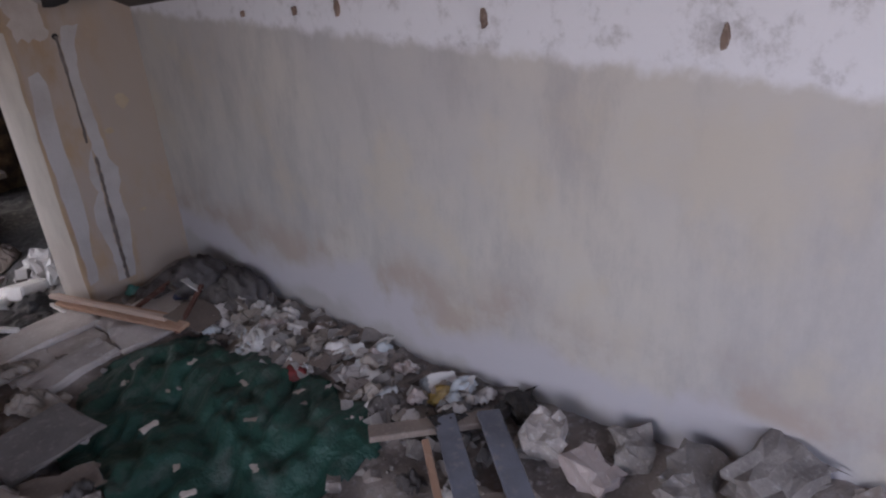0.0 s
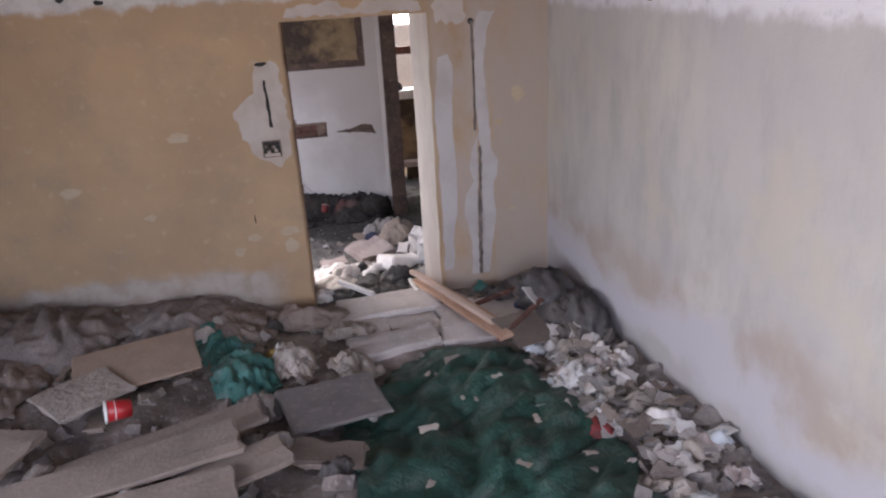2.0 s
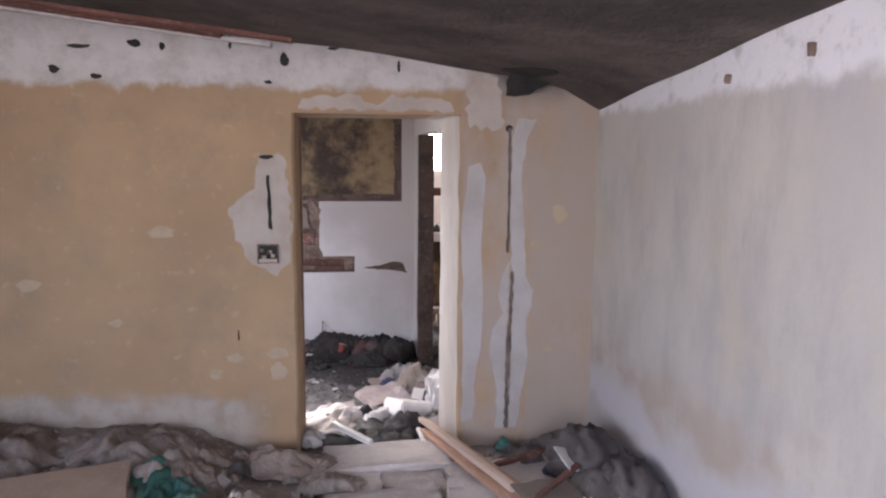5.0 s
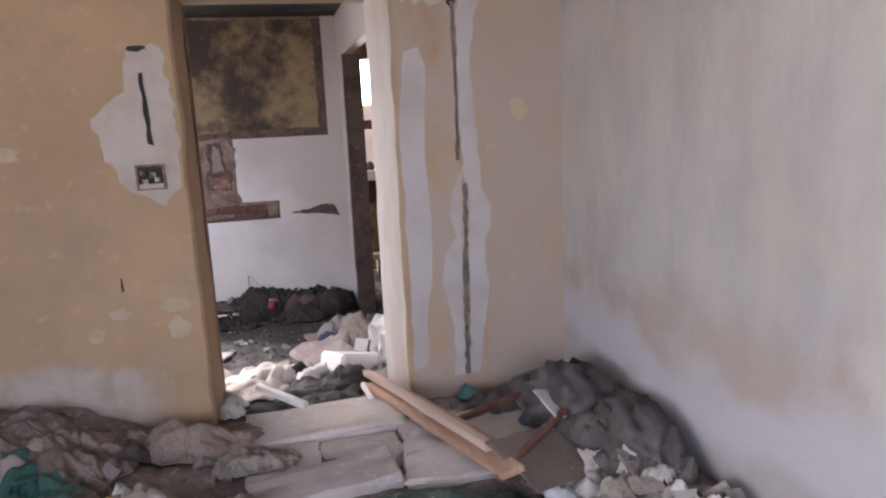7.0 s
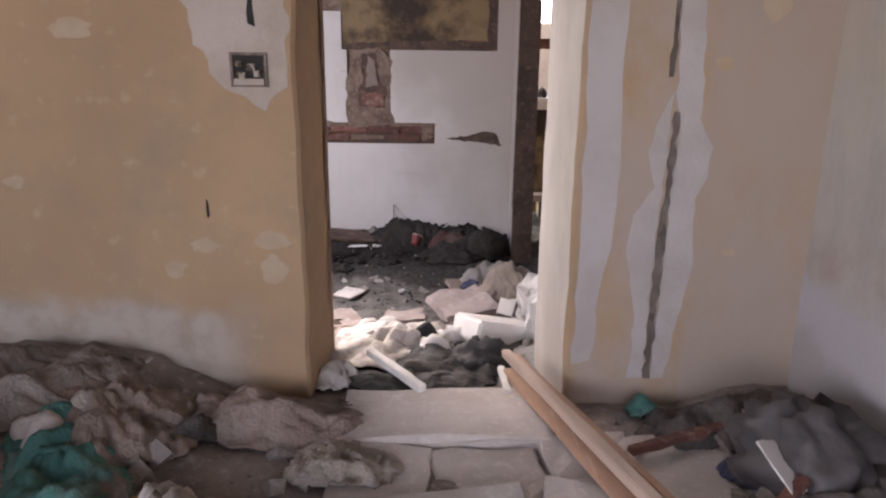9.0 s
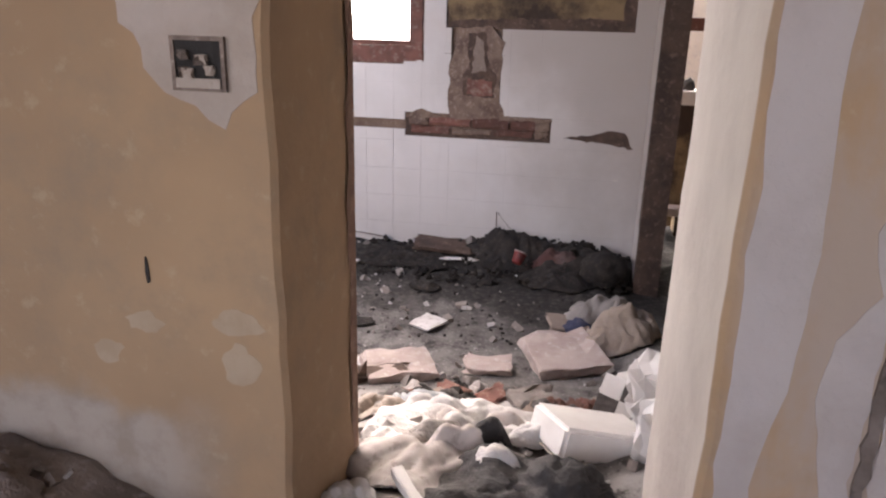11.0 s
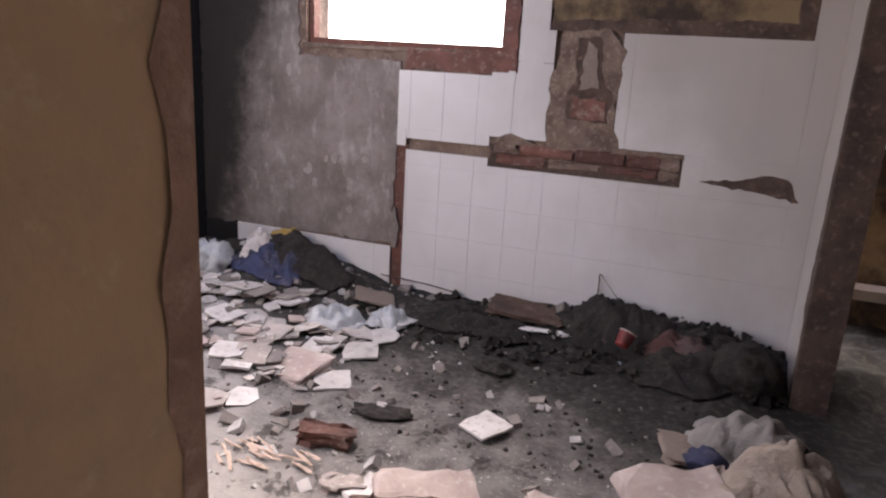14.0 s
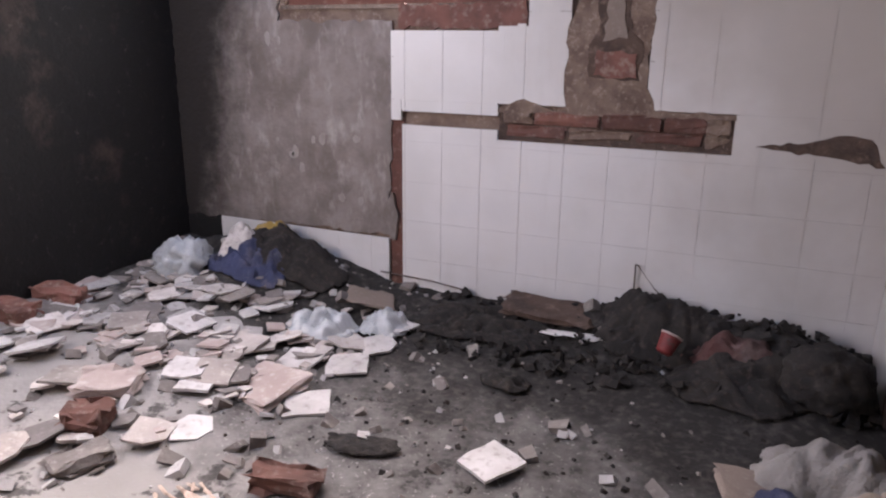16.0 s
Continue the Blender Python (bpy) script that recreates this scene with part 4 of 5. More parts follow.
for i, (x, y, sx, sy, rz) in enumerate(((0.45, -0.16, 0.64, 0.32, 2), (0.28, -0.47, 0.27, 0.28, -4), (0.58, -0.47, 0.30, 0.27, 3), (0.88, -0.42, 0.26, 0.3, 8), (0.42, -0.74, 0.5, 0.22, 5), (0.86, -0.72, 0.32, 0.26, -6), (1.14, -0.46, 0.30, 0.42, 12))):
    ob = obj("floor_slab", worn_box(sx, sy, 0.06, random.Random(600 + i), 0.012, 3, 0.005), SLAB)
    ob.matrix_world = pose(x, y, 0.448 - 0.010 * (i % 3) + 0.06 * (y < -0.6), (i % 3 - 1) * 1.5, (i % 2) * 2 - 1, rz)
    tagged(ob, "dusty broken concrete slab in the doorway", "slab", G1)

# timber across the threshold
board("plank", (0.70, 0.14, 0.512), (0.985, -1.06, 0.638), 0.085, 0.024, WOOD, "raw orange timber plank lying across the threshold", roll=4)
board("batten", (0.675, 0.21, 0.548), (0.958, -0.90, 0.652), 0.034, 0.03, WOOD_PALE, "pale planed batten lying on a plank", "batten")
board("batten", (0.705, 0.20, 0.540), (0.995, -0.84, 0.632), 0.03, 0.024, WOOD, "raw orange batten lying beside a plank", "batten", roll=-6)
board("skirting_board", (0.98, -0.40, 0.53), (1.28, -0.29, 0.545), 0.03, 0.025, WOOD_RED, "red-brown stained board on the rubble", "board")
board("skirting_board", (0.94, -1.05, 0.62), (1.3, -0.72, 0.66), 0.03, 0.02, WOOD_RED, "red-brown stained stick on the rubble", "board")

# cloths and sheets in the room
cloth("tarpaulin", 0.60, -1.83, 0.64, 0.98, 6, GREEN, 3.3, "dark green tarpaulin crumpled over rubble", "tarpaulin", 0.07, 0.11, 2.6, 76)
for i, (x, y, sz) in enumerate(((0.42, -1.75, 0.10), (0.5, -1.3, 0.04), (0.86, -1.9, 0.06), (0.7, -2.2, 0.07), (0.95, -2.25, 0.05), (0.35, -2.15, 0.06), (0.62, -1.55, 0.035), (0.3, -2.35, 0.08), (0.8, -1.5, 0.05), (0.55, -2.45, 0.06))):
    b = worn_box(sz * 0.7, sz * 0.3, 0.005, random.Random(700 + i), 0.012, 2, 0)
    lay(tagged(obj("plaster_flake", b, PLASTER), "pale plaster flake on the tarpaulin", "flake", "flakes on tarpaulin"), x, y, 0.14, 8, -6, i * 47)
cloth("teal_garment", -0.42, -0.88, 0.19, 0.38, 16, TEAL, 5.1, "crumpled dusty teal garment on rubble", "garment", 0.09, 0.09, 6)
cloth("teal_garment", -0.55, -0.5, 0.17, 0.15, 10, TEAL, 5.7, "crumpled dusty teal garment on rubble", "garment", 0.08, 0.06, 7)
cloth("rag", -0.15, -0.86, 0.14, 0.17, 0, BEIGE, 6.2, "crumpled beige rag on the rubble", "rag", 0.12, 0.09, 9, 26)
cloth("rag", 0.17, -0.92, 0.14, 0.19, 20, BEIGE, 6.9, "crumpled beige rag on the rubble", "rag", 0.11, 0.09, 9, 26)
cloth("rag", 0.27, -1.42, 0.1, 0.14, 50, PAPER, 7.4, "pale crumpled rag beside the tarpaulin", "rag", 0.07, 0.06, 11, 22)
cloth("rag", -0.25, -0.72, 0.06, 0.08, 0, YELLOW, 7.9, "mustard yellow scrap of cloth", "rag", 0.06, 0.05, 12, 16)
cloth("blanket", -0.06, -0.20, 0.30, 0.17, 4, BROWN, 8.4, "dusty brown blanket heaped by the doorway", "blanket", 0.16, 0.09, 6)
cloth("shirt", 0.17, -0.44, 0.17, 0.13, -12, BEIGE, 8.8, "grey-beige shirt crumpled on a slab", "shirt", 0.06, 0.05, 12, 30)
cloth("blanket", -0.45, -0.38, 0.2, 0.22, 20, BROWN, 9.1, "dusty brown blanket heaped by the wall", "blanket", 0.07, 0.08, 7)
cloth("dark_garment", -0.8, -0.28, 0.34, 0.24, 4, DUSTYC, 9.6, "dusty grey-brown clothes heaped along the wall", "clothes", 0.10, 0.08, 6)
cloth("dark_garment", -1.45, -0.4, 0.45, 0.34, -8, DUSTYC, 9.9, "dusty grey-brown clothes heaped along the wall", "clothes", 0.22, 0.09, 5)
cloth("blanket", -1.75, -0.85, 0.4, 0.42, -8, BROWN, 10.3, "dusty brown blanket spread on rubble", "blanket", 0.1, 0.1, 5)
cloth("dark_garment", -1.95, -0.42, 0.45, 0.36, 12, DUSTYC, 10.8, "dusty grey-brown clothes heaped along the wall", "clothes", 0.5, 0.1, 5)
cloth("rag", -0.35, -1.62, 0.12, 0.08, 30, PAPER, 11.2, "pale crumpled rag on boards", "rag", 0.06, 0.05, 11, 20)
cloth("rag", -0.3, -1.3, 0.1, 0.13, 10, DUSTYC, 11.6, "dark rag with pale lining", "rag", 0.06, 0.06, 11, 20)

slab("cardboard_sheet", -0.93, -0.86, 0.60, 0.42, 0.012, 12, CARD, 801, "flattened brown cardboard sheet on clothes", "cardboard", 0.13, 4, -2, 0.006, bevel=0.002)
slab("cardboard_sheet", -1.12, -1.12, 0.36, 0.3, 0.012, 40, BEIGE, 802, "dusty pale board on rubble", "board", 0.08, 3, 2, 0.01, bevel=0.002)
G2 = "fallen fibreboards"
for i, (x, y, sx, sy, rz, dz, ry) in enumerate(((-0.72, -1.62, 0.9, 0.2, 16, 0.07, 3), (-0.9, -1.86, 1.1, 0.22, 12, 0.08, 2), (-0.55, -1.98, 0.8, 0.2, 18, 0.05, 4), (-0.95, -2.15, 1.2, 0.24, 9, 0.07, 1), (-0.6, -2.4, 1.0, 0.26, 14, 0.05, 2), (-1.5, -1.5, 0.6, 0.3, -20, 0.06, 3))):
    slab("fibreboard", x, y, sx, sy, 0.022, rz, BOARD, 810 + i, "dusty brown fibreboard fallen on the heap", "board", dz, 1, -ry, 0.012, G2, 0.003)
slab("grey_board", 0.03, -1.42, 0.46, 0.36, 0.02, 12, GREYB, 830, "grey board lying beside the tarpaulin", "board", 0.08, 1, 3, 0.01)
slab("grey_board", -0.02, -1.85, 0.3, 0.16, 0.02, -15, BOARD, 831, "pale broken board on rubble", "board", 0.05, -3, 6, 0.02)
for i, (x, y, rz) in enumerate(((-0.55, -1.72, 20), (-0.42, -1.8, 35), (-0.75, -1.95, 15), (-0.2, -1.62, -30))):
    cloth("paper_scrap", x, y, 0.12, 0.05, rz, PAPER, 12 + i, "torn pale wallpaper scrap on boards", "paper", 0.1, 0.03, 9, 18)

# red cup lying on the heap
def lathe(profile, sides=28):
    bm = bmesh.new()
    rings = [[bm.verts.new((r * math.cos(a), r * math.sin(a), z)) for a in [k * 6.2832 / sides for k in range(sides)]] for r, z in profile]
    for a, b in zip(rings, rings[1:]):
        for k in range(sides):
            bm.faces.new((a[k], a[(k + 1) % sides], b[(k + 1) % sides], b[k]))
    bm.faces.new(rings[0][::-1])
    bm.faces.new(rings[-1])
    return bm


cup = thing("paper_cup", "red paper cup with a white rim lying on its side", "cup", pose(-0.86, -1.33, ground(-0.86, -1.33) + 0.115, 0, 82, 198))
part("body", lathe([(0.036, 0.0), (0.04, 0.003), (0.049, 0.105), (0.047, 0.105), (0.036, 0.006)]), RED, cup, "red printed body").data.polygons.foreach_set("use_smooth", [True] * (28 * 4 + 2))
part("rim", lathe([(0.049, 0.102), (0.053, 0.105), (0.052, 0.112), (0.047, 0.112), (0.046, 0.102)]), WHITEP, cup, "white rolled rim")
part("logo_band", lathe([(0.0455, 0.066), (0.0466, 0.072), (0.046, 0.072), (0.045, 0.066)]), WHITEP, cup, "pale swirl band")

# corner heap
sack("rubbish_sack", 1.39, -0.58, 0.13, 0.18, 20, 0.15, BLACKBAG, 1.5, "black plastic rubbish sack slumped in the corner", "sack", 0.3)
sack("rubbish_sack", 1.48, -0.95, 0.09, 0.22, -6, 0.13, BLACKBAG, 2.5, "black plastic rubbish sack slumped by the wall", "sack", 0.3)
cloth("dark_garment", 1.4, -0.85, 0.16, 0.28, 20, DARKC, 14.2, "dark clothes over a rubbish sack", "clothes", 0.16, 0.08, 7)
cloth("navy_garment", 1.29, -0.52, 0.08, 0.11, 20, BLUE, 14.9, "navy cloth on the rubbish", "garment", 0.14, 0.05, 9, 20)
slab("cardboard_sheet", 1.13, -0.95, 0.3, 0.26, 0.01, 25, BOARD, 840, "dusty beige cardboard leaning on sacks", "cardboard", 0.07, 14, 8, 0.012, bevel=0.002)
slab("paper_sheet", 1.25, -0.7, 0.1, 0.13, 0.004, 40, WHITEP, 841, "folded white paper on rubbish sacks", "paper", 0.17, 35, 20, 0.006, bevel=0)
cloth("grey_tarp", 1.3, -0.22, 0.28, 0.14, 4, DARKC, 15.4, "grey-green sheet in the wall corner", "sheet", 0.07, 0.05, 8)
cloth("teal_scrap", 1.1, -0.1, 0.06, 0.06, 4, TEAL, 15.8, "small teal scrap of cloth", "rag", 0.07, 0.04, 12, 14)

# litter strip beside the tarpaulin
lr = random.Random(21)
for i in range(130):
    y = lr.uniform(-2.95, -1.0)
    x = lr.uniform(1.1, 1.5) - 0.03 * (y + 1)
    sz = lr.uniform(0.035, 0.1)
    m, lab, cat = lr.choice(((PAPER, "crumpled soiled paper", "paper"), (PAPER, "crumpled soiled paper", "paper"), (BEIGE, "beige scrap of cloth", "rag"), (CLEAR, "cloudy plastic bag scrap", "plastic"), (DARKC, "dark scrap of cloth", "rag"), (PINK, "pinkish plaster scrap", "scrap")))
    if i % 2:
        slab("litter", x, y, sz * 1.5, sz * 0.9, 0.004, lr.uniform(0, 180), lr.choice((PAPER, PAPER, WHITEP, BEIGE, GREYP, BOARD, DUSTYC)), 3000 + i, "torn soiled paper and card in the litter by the wall", "paper", 0.035, lr.uniform(-28, 28), lr.uniform(-28, 28), 0.014, "litter by the wall", 0)
    elif i % 10 == 0:
        sack("litter", x, y, sz * 0.4, sz * 0.6, lr.uniform(0, 180), sz * 0.4, m, i * 1.7, lab + " in the litter by the wall", cat, 0.6, 2)
    else:
        cloth("litter", x, y, sz * 0.7, sz, lr.uniform(0, 180), m, i * 1.3, lab + " in the litter by the wall", cat, 0.05, 0.05, 12, 12)
sack("red_wrapper", 1.12, -1.95, 0.05, 0.06, 20, 0.035, SCORCH, 4.4, "crumpled red plastic wrapper in litter", "wrapper", 0.4, 3)
sack("red_wrapper", 1.3, -2.3, 0.04, 0.03, 60, 0.02, SCORCH, 4.9, "small red plastic wrapper", "wrapper", 0.4, 3)
cloth("white_bag", 1.18, -1.5, 0.14, 0.14, 40, WHITEC, 17.5, "torn white plastic bag on litter", "plastic bag", 0.1, 0.07, 10, 24)
cloth("white_bag", 1.2, -1.85, 0.07, 0.15, -20, WHITEC, 17.9, "torn white plastic bag on litter", "plastic bag", 0.08, 0.06, 10, 20)
sack("yellow_wrapper", 1.4, -2.75, 0.04, 0.06, 60, 0.04, YELLOW, 5.9, "mustard yellow wrapper by the wall", "wrapper", 0.4, 3)

# broken pallet and blocks at the heap's edge
gz = ground(1.05, -3.2)
pal = thing("pallet", "broken pallet with grey-blue and brown boards", "pallet", pose(1.03, -3.12, gz + 0.09, -4, 2, -38))
for nm, lo, hi, m in (("crossbar", (-0.3, 0.18, 0.0), (0.24, 0.27, 0.03), BOARD), ("slat", (-0.02, -0.35, 0.03), (0.075, 0.25, 0.052), WOOD_GREY), ("slat", (0.17, -0.36, 0.03), (0.27, 0.24, 0.052), WOOD_GREY),
                      ("slat", (-0.09, -0.36, 0.03), (-0.06, 0.1, 0.05), WOOD), ("crossbar", (-0.2, -0.32, 0.0), (0.26, -0.24, 0.03), BOARD)):
    b = boxes((lo, hi))
    bmesh.ops.bevel(b, geom=b.edges[:], offset=0.004, segments=1, affect="EDGES")
    part(nm, b, m, pal)
sack("pale_bottle", 1.02, -3.3, 0.03, 0.09, 15, 0.04, BEIGE, 8.8, "crushed pale plastic bottle", "bottle", 0.25, 3)
for i, (x, y, a, b, c, rz, m) in enumerate(((1.36, -3.35, 0.17, 0.15, 0.14, 20, STONE), (1.30, -3.62, 0.13, 0.2, 0.1, -18, PINK), (1.46, -3.7, 0.16, 0.13, 0.12, 35, STONE), (1.4, -3.95, 0.24, 0.16, 0.1, 10, STONE), (1.45, -4.2, 0.28, 0.2, 0.12, -12, STONE), (1.22, -4.0, 0.15, 0.12, 0.08, 50, STONE), (1.2, -2.95, 0.1, 0.08, 0.12, 10, CHAR), (1.48, -3.15, 0.12, 0.1, 0.1, 50, CHAR), (0.1, -2.6, 0.14, 0.1, 0.06, 30, STONE), (-0.1, -3.0, 0.2, 0.12, 0.07, -20, STONE))):
    slab("masonry_block", x, y, a, b, c, rz, m, 860 + i, "broken dusty masonry block by the wall" if x > 1 else "broken dusty masonry block on the heap", "block", 0.0, 8 - 5 * (i % 3), 6 * (i % 2) - 3, 0.025, "masonry blocks")

# ---- threshold and kitchen ----
cloth("white_sheet", 0.30, 0.82, 0.40, 0.20, 8, WHITEC, 21.1, "crumpled white sheet past the threshold", "sheet", 0.06, 0.06, 5.5, 50)
cloth("white_sheet", 0.14, 0.45, 0.20, 0.16, -20, PAPER, 21.7, "crumpled white sheet in the doorway", "sheet", 0.05, 0.05, 6, 36)
cloth("black_garment", 0.44, 0.36, 0.27, 0.22, 10, BLACKC, 22.4, "black clothes crumpled in the doorway", "clothes", 0.06, 0.05, 7, 44)
cloth("black_garment", 0.36, 0.14, 0.30, 0.13, -6, BLACKC, 22.9, "black clothes crumpled in the doorway", "clothes", 0.05, 0.04, 7, 40)
sack("black_garment", 0.60, 0.38, 0.11, 0.08, 30, 0.08, BLACKC, 3.7, "bundled black clothes in the doorway", "clothes", 0.35, 4)
cloth("white_sheet", 0.05, 0.18, 0.09, 0.14, 10, WHITEC, 23.5, "crumpled white rag by the jamb", "rag", 0.08, 0.06, 11, 24)
cloth("striped_rag", 0.1, 1.05, 0.25, 0.09, 5, CLEAR, 23.9, "grey striped rag in rubble", "rag", 0.05, 0.06, 11, 28)
sr = random.Random(55)
for i in range(11):
    x, y = sr.uniform(0.05, 0.62), sr.uniform(0.45, 0.85)
    cloth("torn_strip", x, y, sr.uniform(0.07, 0.16), sr.uniform(0.02, 0.05), sr.uniform(-40, 40), sr.choice((WHITEC, WHITEC, PAPER, BLACKC, GREYP)), 70 + i * 2.3, "torn cloth strip twisted among the doorway clothes", "rag", 0.12, 0.05, 6, 18)
board("pipe", (0.17, 0.27, 0.52), (0.38, -0.02, 0.515), 0.03, 0.03, WHITEP, "white plastic pipe among clothes", "pipe")
board("pipe", (0.655, 0.18, 0.50), (0.665, -0.03, 0.51), 0.022, 0.022, WHITEP, "white plastic pipe among clothes", "pipe")
bx = thing("white_box", "dusty white enamelled box tipped on rubble", "box", pose(0.68, 0.72, 0.42, -8, 16, 28))
b = boxes(((-0.17, -0.11, -0.05), (0.17, 0.11, 0.05)))
bmesh.ops.bevel(b, geom=b.edges[:], offset=0.012, segments=3, affect="EDGES")
part("body", b, WHITEP, bx)
part("base_plate", boxes(((-0.165, -0.105, -0.056), (0.165, 0.105, -0.0505))), BEIGE, bx, "beige underside")
for i, (x, y, a, h, rz) in enumerate(((0.90, 1.0, 0.14, 0.22, 10), (0.86, 1.3, 0.2, 0.18, 40), (0.83, 0.62, 0.1, 0.18, 70))):
    slab("plaster_lump", x, y, a, a * 0.8, h, rz, WHITEP, 900 + i, "broken white plaster lump by the jamb", "plaster", 0.0, 10, -14, 0.03, "plaster lumps")
chk = thing("checked_panel", "black and white checked panel leaning by the jamb", "panel", pose(0.78, 1.12, 0.33, 62, 8, -20))
for i in range(2):
    for j in range(2):
        part("square", boxes(((i * 0.08 - 0.08, j * 0.08 - 0.08, 0), (i * 0.08 - 0.002, j * 0.08 - 0.002, 0.008))), WHITEP if (i + j) % 2 else DARKC, chk)

for i, (x, y, a, b, c, rz, rx, m, lab) in enumerate(((-0.22, 1.74, 0.34, 0.25, 0.06, 28, 7, PINK, "broken rendered brick slab"), (-0.37, 1.72, 0.2, 0.16, 0.02, -10, 3, TILE_LOOSE, "broken white tile slab"), (0.2, 1.87, 0.22, 0.14, 0.035, 8, 4, PINK, "pale broken plaster slab"), (0.56, 2.06, 0.36, 0.36, 0.07, 22, 3, PINK, "pink rendered masonry slab"),
                                                  (-0.72, 1.94, 0.2, 0.09, 0.055, 12, 3, BRICK, "dark red broken brick"), (-0.52, 1.72, 0.14, 0.07, 0.03, 20, 3, STONE, "broken masonry chip"), (0.45, 1.5, 0.2, 0.14, 0.06, 30, 9, STONE, "broken masonry chip"), (0.1, 1.42, 0.14, 0.1, 0.05, -30, 9, BRICK, "dark red broken brick"), (0.58, 2.5, 0.26, 0.2, 0.02, 14, 2, BOARD, "brown board on ash"),
                                                  (-1.5, 1.9, 0.14, 0.12, 0.08, 20, 6, BRICK, "dark red broken brick"), (-1.35, 1.75, 0.18, 0.1, 0.04, 60, 3, STONE, "broken masonry chip"), (-1.16, 2.42, 0.27, 0.24, 0.03, -15, 9, PINK, "pinkish broken render slab"), (-1.62, 2.1, 0.2, 0.16, 0.05, 30, 5, PINK, "pinkish broken render slab"), (-2.5, 2.6, 0.24, 0.11, 0.07, 8, 2, BRICK, "dark red brick by the burnt wall"), (-2.48, 2.35, 0.24, 0.11, 0.07, -4, 2, BRICK, "dark red brick by the burnt wall"))):
    slab("rubble_block", x, y, a, b, c, rz, m, 920 + i, lab + " on the kitchen floor", "rubble", 0.0, rx, 5 - 3 * (i % 4), 0.018)
slab("rubble_block", -0.3, 1.64, 0.26, 0.09, 0.05, 30, SCAR, 960, "dark broken brick edge under a rendered slab", "rubble", 0.0, 6, 3, 0.018)


def shard(name, x, y, s, rz, m, seed, label, category, group="", thick=0.011, dz=0.004, rx=0, ry=0, whole=0.3):
    """A tile, whole or with corners broken away."""
    r = random.Random(seed)
    pts = []
    for cx, cy in ((-1, -1), (1, -1), (1, 1), (-1, 1)):
        if r.random() < whole:
            pts.append((cx * s / 2, cy * s / 2))
        else:
            a, b = r.uniform(0.15, 0.75), r.uniform(0.15, 0.75)
            e = [(cx * s / 2, cy * s / 2 * (1 - 2 * a * 0.6)), (cx * s / 2 * (1 - 2 * b * 0.6), cy * s / 2)]
            pts += e if cx * cy > 0 else e[::-1]
    bm = prism(ragged(pts, r, 0.05, 0.006), 0, thick)
    ob = obj(name, bm, m)
    return tagged(lay(ob, x, y, dz, rx, ry, rz), label, category, group)


G3 = "loose tiles"
for i, (x, y, rz, w) in enumerate(((-0.21, 2.31, -32, 0.6), (-0.95, 2.38, 30, 0.9), (-1.18, 2.66, 4, 1.0), (-0.99, 2.72, 28, 1.0), (-0.98, 2.95, 50, 0.9), (-1.5, 2.7, 10, 0.5), (-1.35, 2.95, 40, 0.3))):
    shard("loose_tile", x, y, 0.165, rz, TILE_LOOSE, 1000 + i, "dusty white square tile loose on the floor", "tile", G3, 0.01, 0.012, 3, -2, w)
tr = random.Random(77)
n = 0
while n < 250:
    x, y = tr.uniform(-2.55, -0.95), tr.uniform(1.5, 3.2)
    if y < 2.6 + 0.6 * x or x > -1.12 + 0.2 * (y - 2.3) or tr.random() > 0.35 + 0.65 * smoothstep(1.9, 2.5, y):
        continue
    s = tr.choice((0.03, 0.04, 0.05, 0.06, 0.08, 0.1, 0.13, 0.16))
    m = tr.choice((TILE_LOOSE, TILE_LOOSE, STONE, STONE, GREYB, PINK, PAPER, SLAB))
    shard("tile_shard", x, y, s, tr.uniform(0, 90), m, 1100 + n, "dusty broken tile shard in the heap", "tile shard", "tile shards", tr.uniform(0.006, 0.012), 0.004 + 0.02 * tr.random(), tr.uniform(-10, 10), tr.uniform(-10, 10), 0.6)
    n += 1
sack("polythene_bag", -2.22, 3.12, 0.12, 0.1, 10, 0.11, CLEAR, 6.6, "cloudy polythene bag on the heap", "plastic bag", 0.35)
cloth("navy_garment", -1.88, 3.2, 0.25, 0.15, -4, BLUE, 31.2, "navy blue clothes on the heap", "clothes", 0.03, 0.07, 9, 36)
cloth("black_garment", -1.75, 3.36, 0.36, 0.16, -6, CHAR, 31.9, "charred black cloth on the heap", "cloth", 0.05, 0.07, 8, 36)
cloth("pale_bag", -2.02, 3.3, 0.1, 0.14, 30, PAPER, 32.6, "pale torn sack on the heap", "sack", 0.1, 0.08, 10, 26)
cloth("rag", -1.9, 3.42, 0.14, 0.1, 10, YELLOW, 32.9, "dull yellow rag on the heap", "rag", 0.08, 0.05, 11, 20)
cloth("carrier_bag", -1.25, 2.95, 0.16, 0.13, 10, CLEAR, 33.4, "cloudy white carrier bag on tile shards", "plastic bag", 0.09, 0.09, 11, 26)
cloth("carrier_bag", -1.03, 3.12, 0.12, 0.12, 10, CLEAR, 33.8, "cloudy white carrier bag on tile shards", "plastic bag", 0.08, 0.08, 11, 24)
slab("brown_board", -1.2, 3.28, 0.22, 0.14, 0.015, 30, BOARD, 940, "brown broken board on ash", "board", 0.05, 12, 14, 0.012)
slab("white_strip", -0.3, 3.32, 0.42, 0.018, 0.012, 2, WHITEP, 941, "thin white plastic strip on ash", "strip", 0.02)
slab("charred_board", -0.35, 3.44, 0.4, 0.16, 0.03, 6, SCAR, 942, "charred brown board against the wall", "board", 0.03, 14, 4, 0.02)
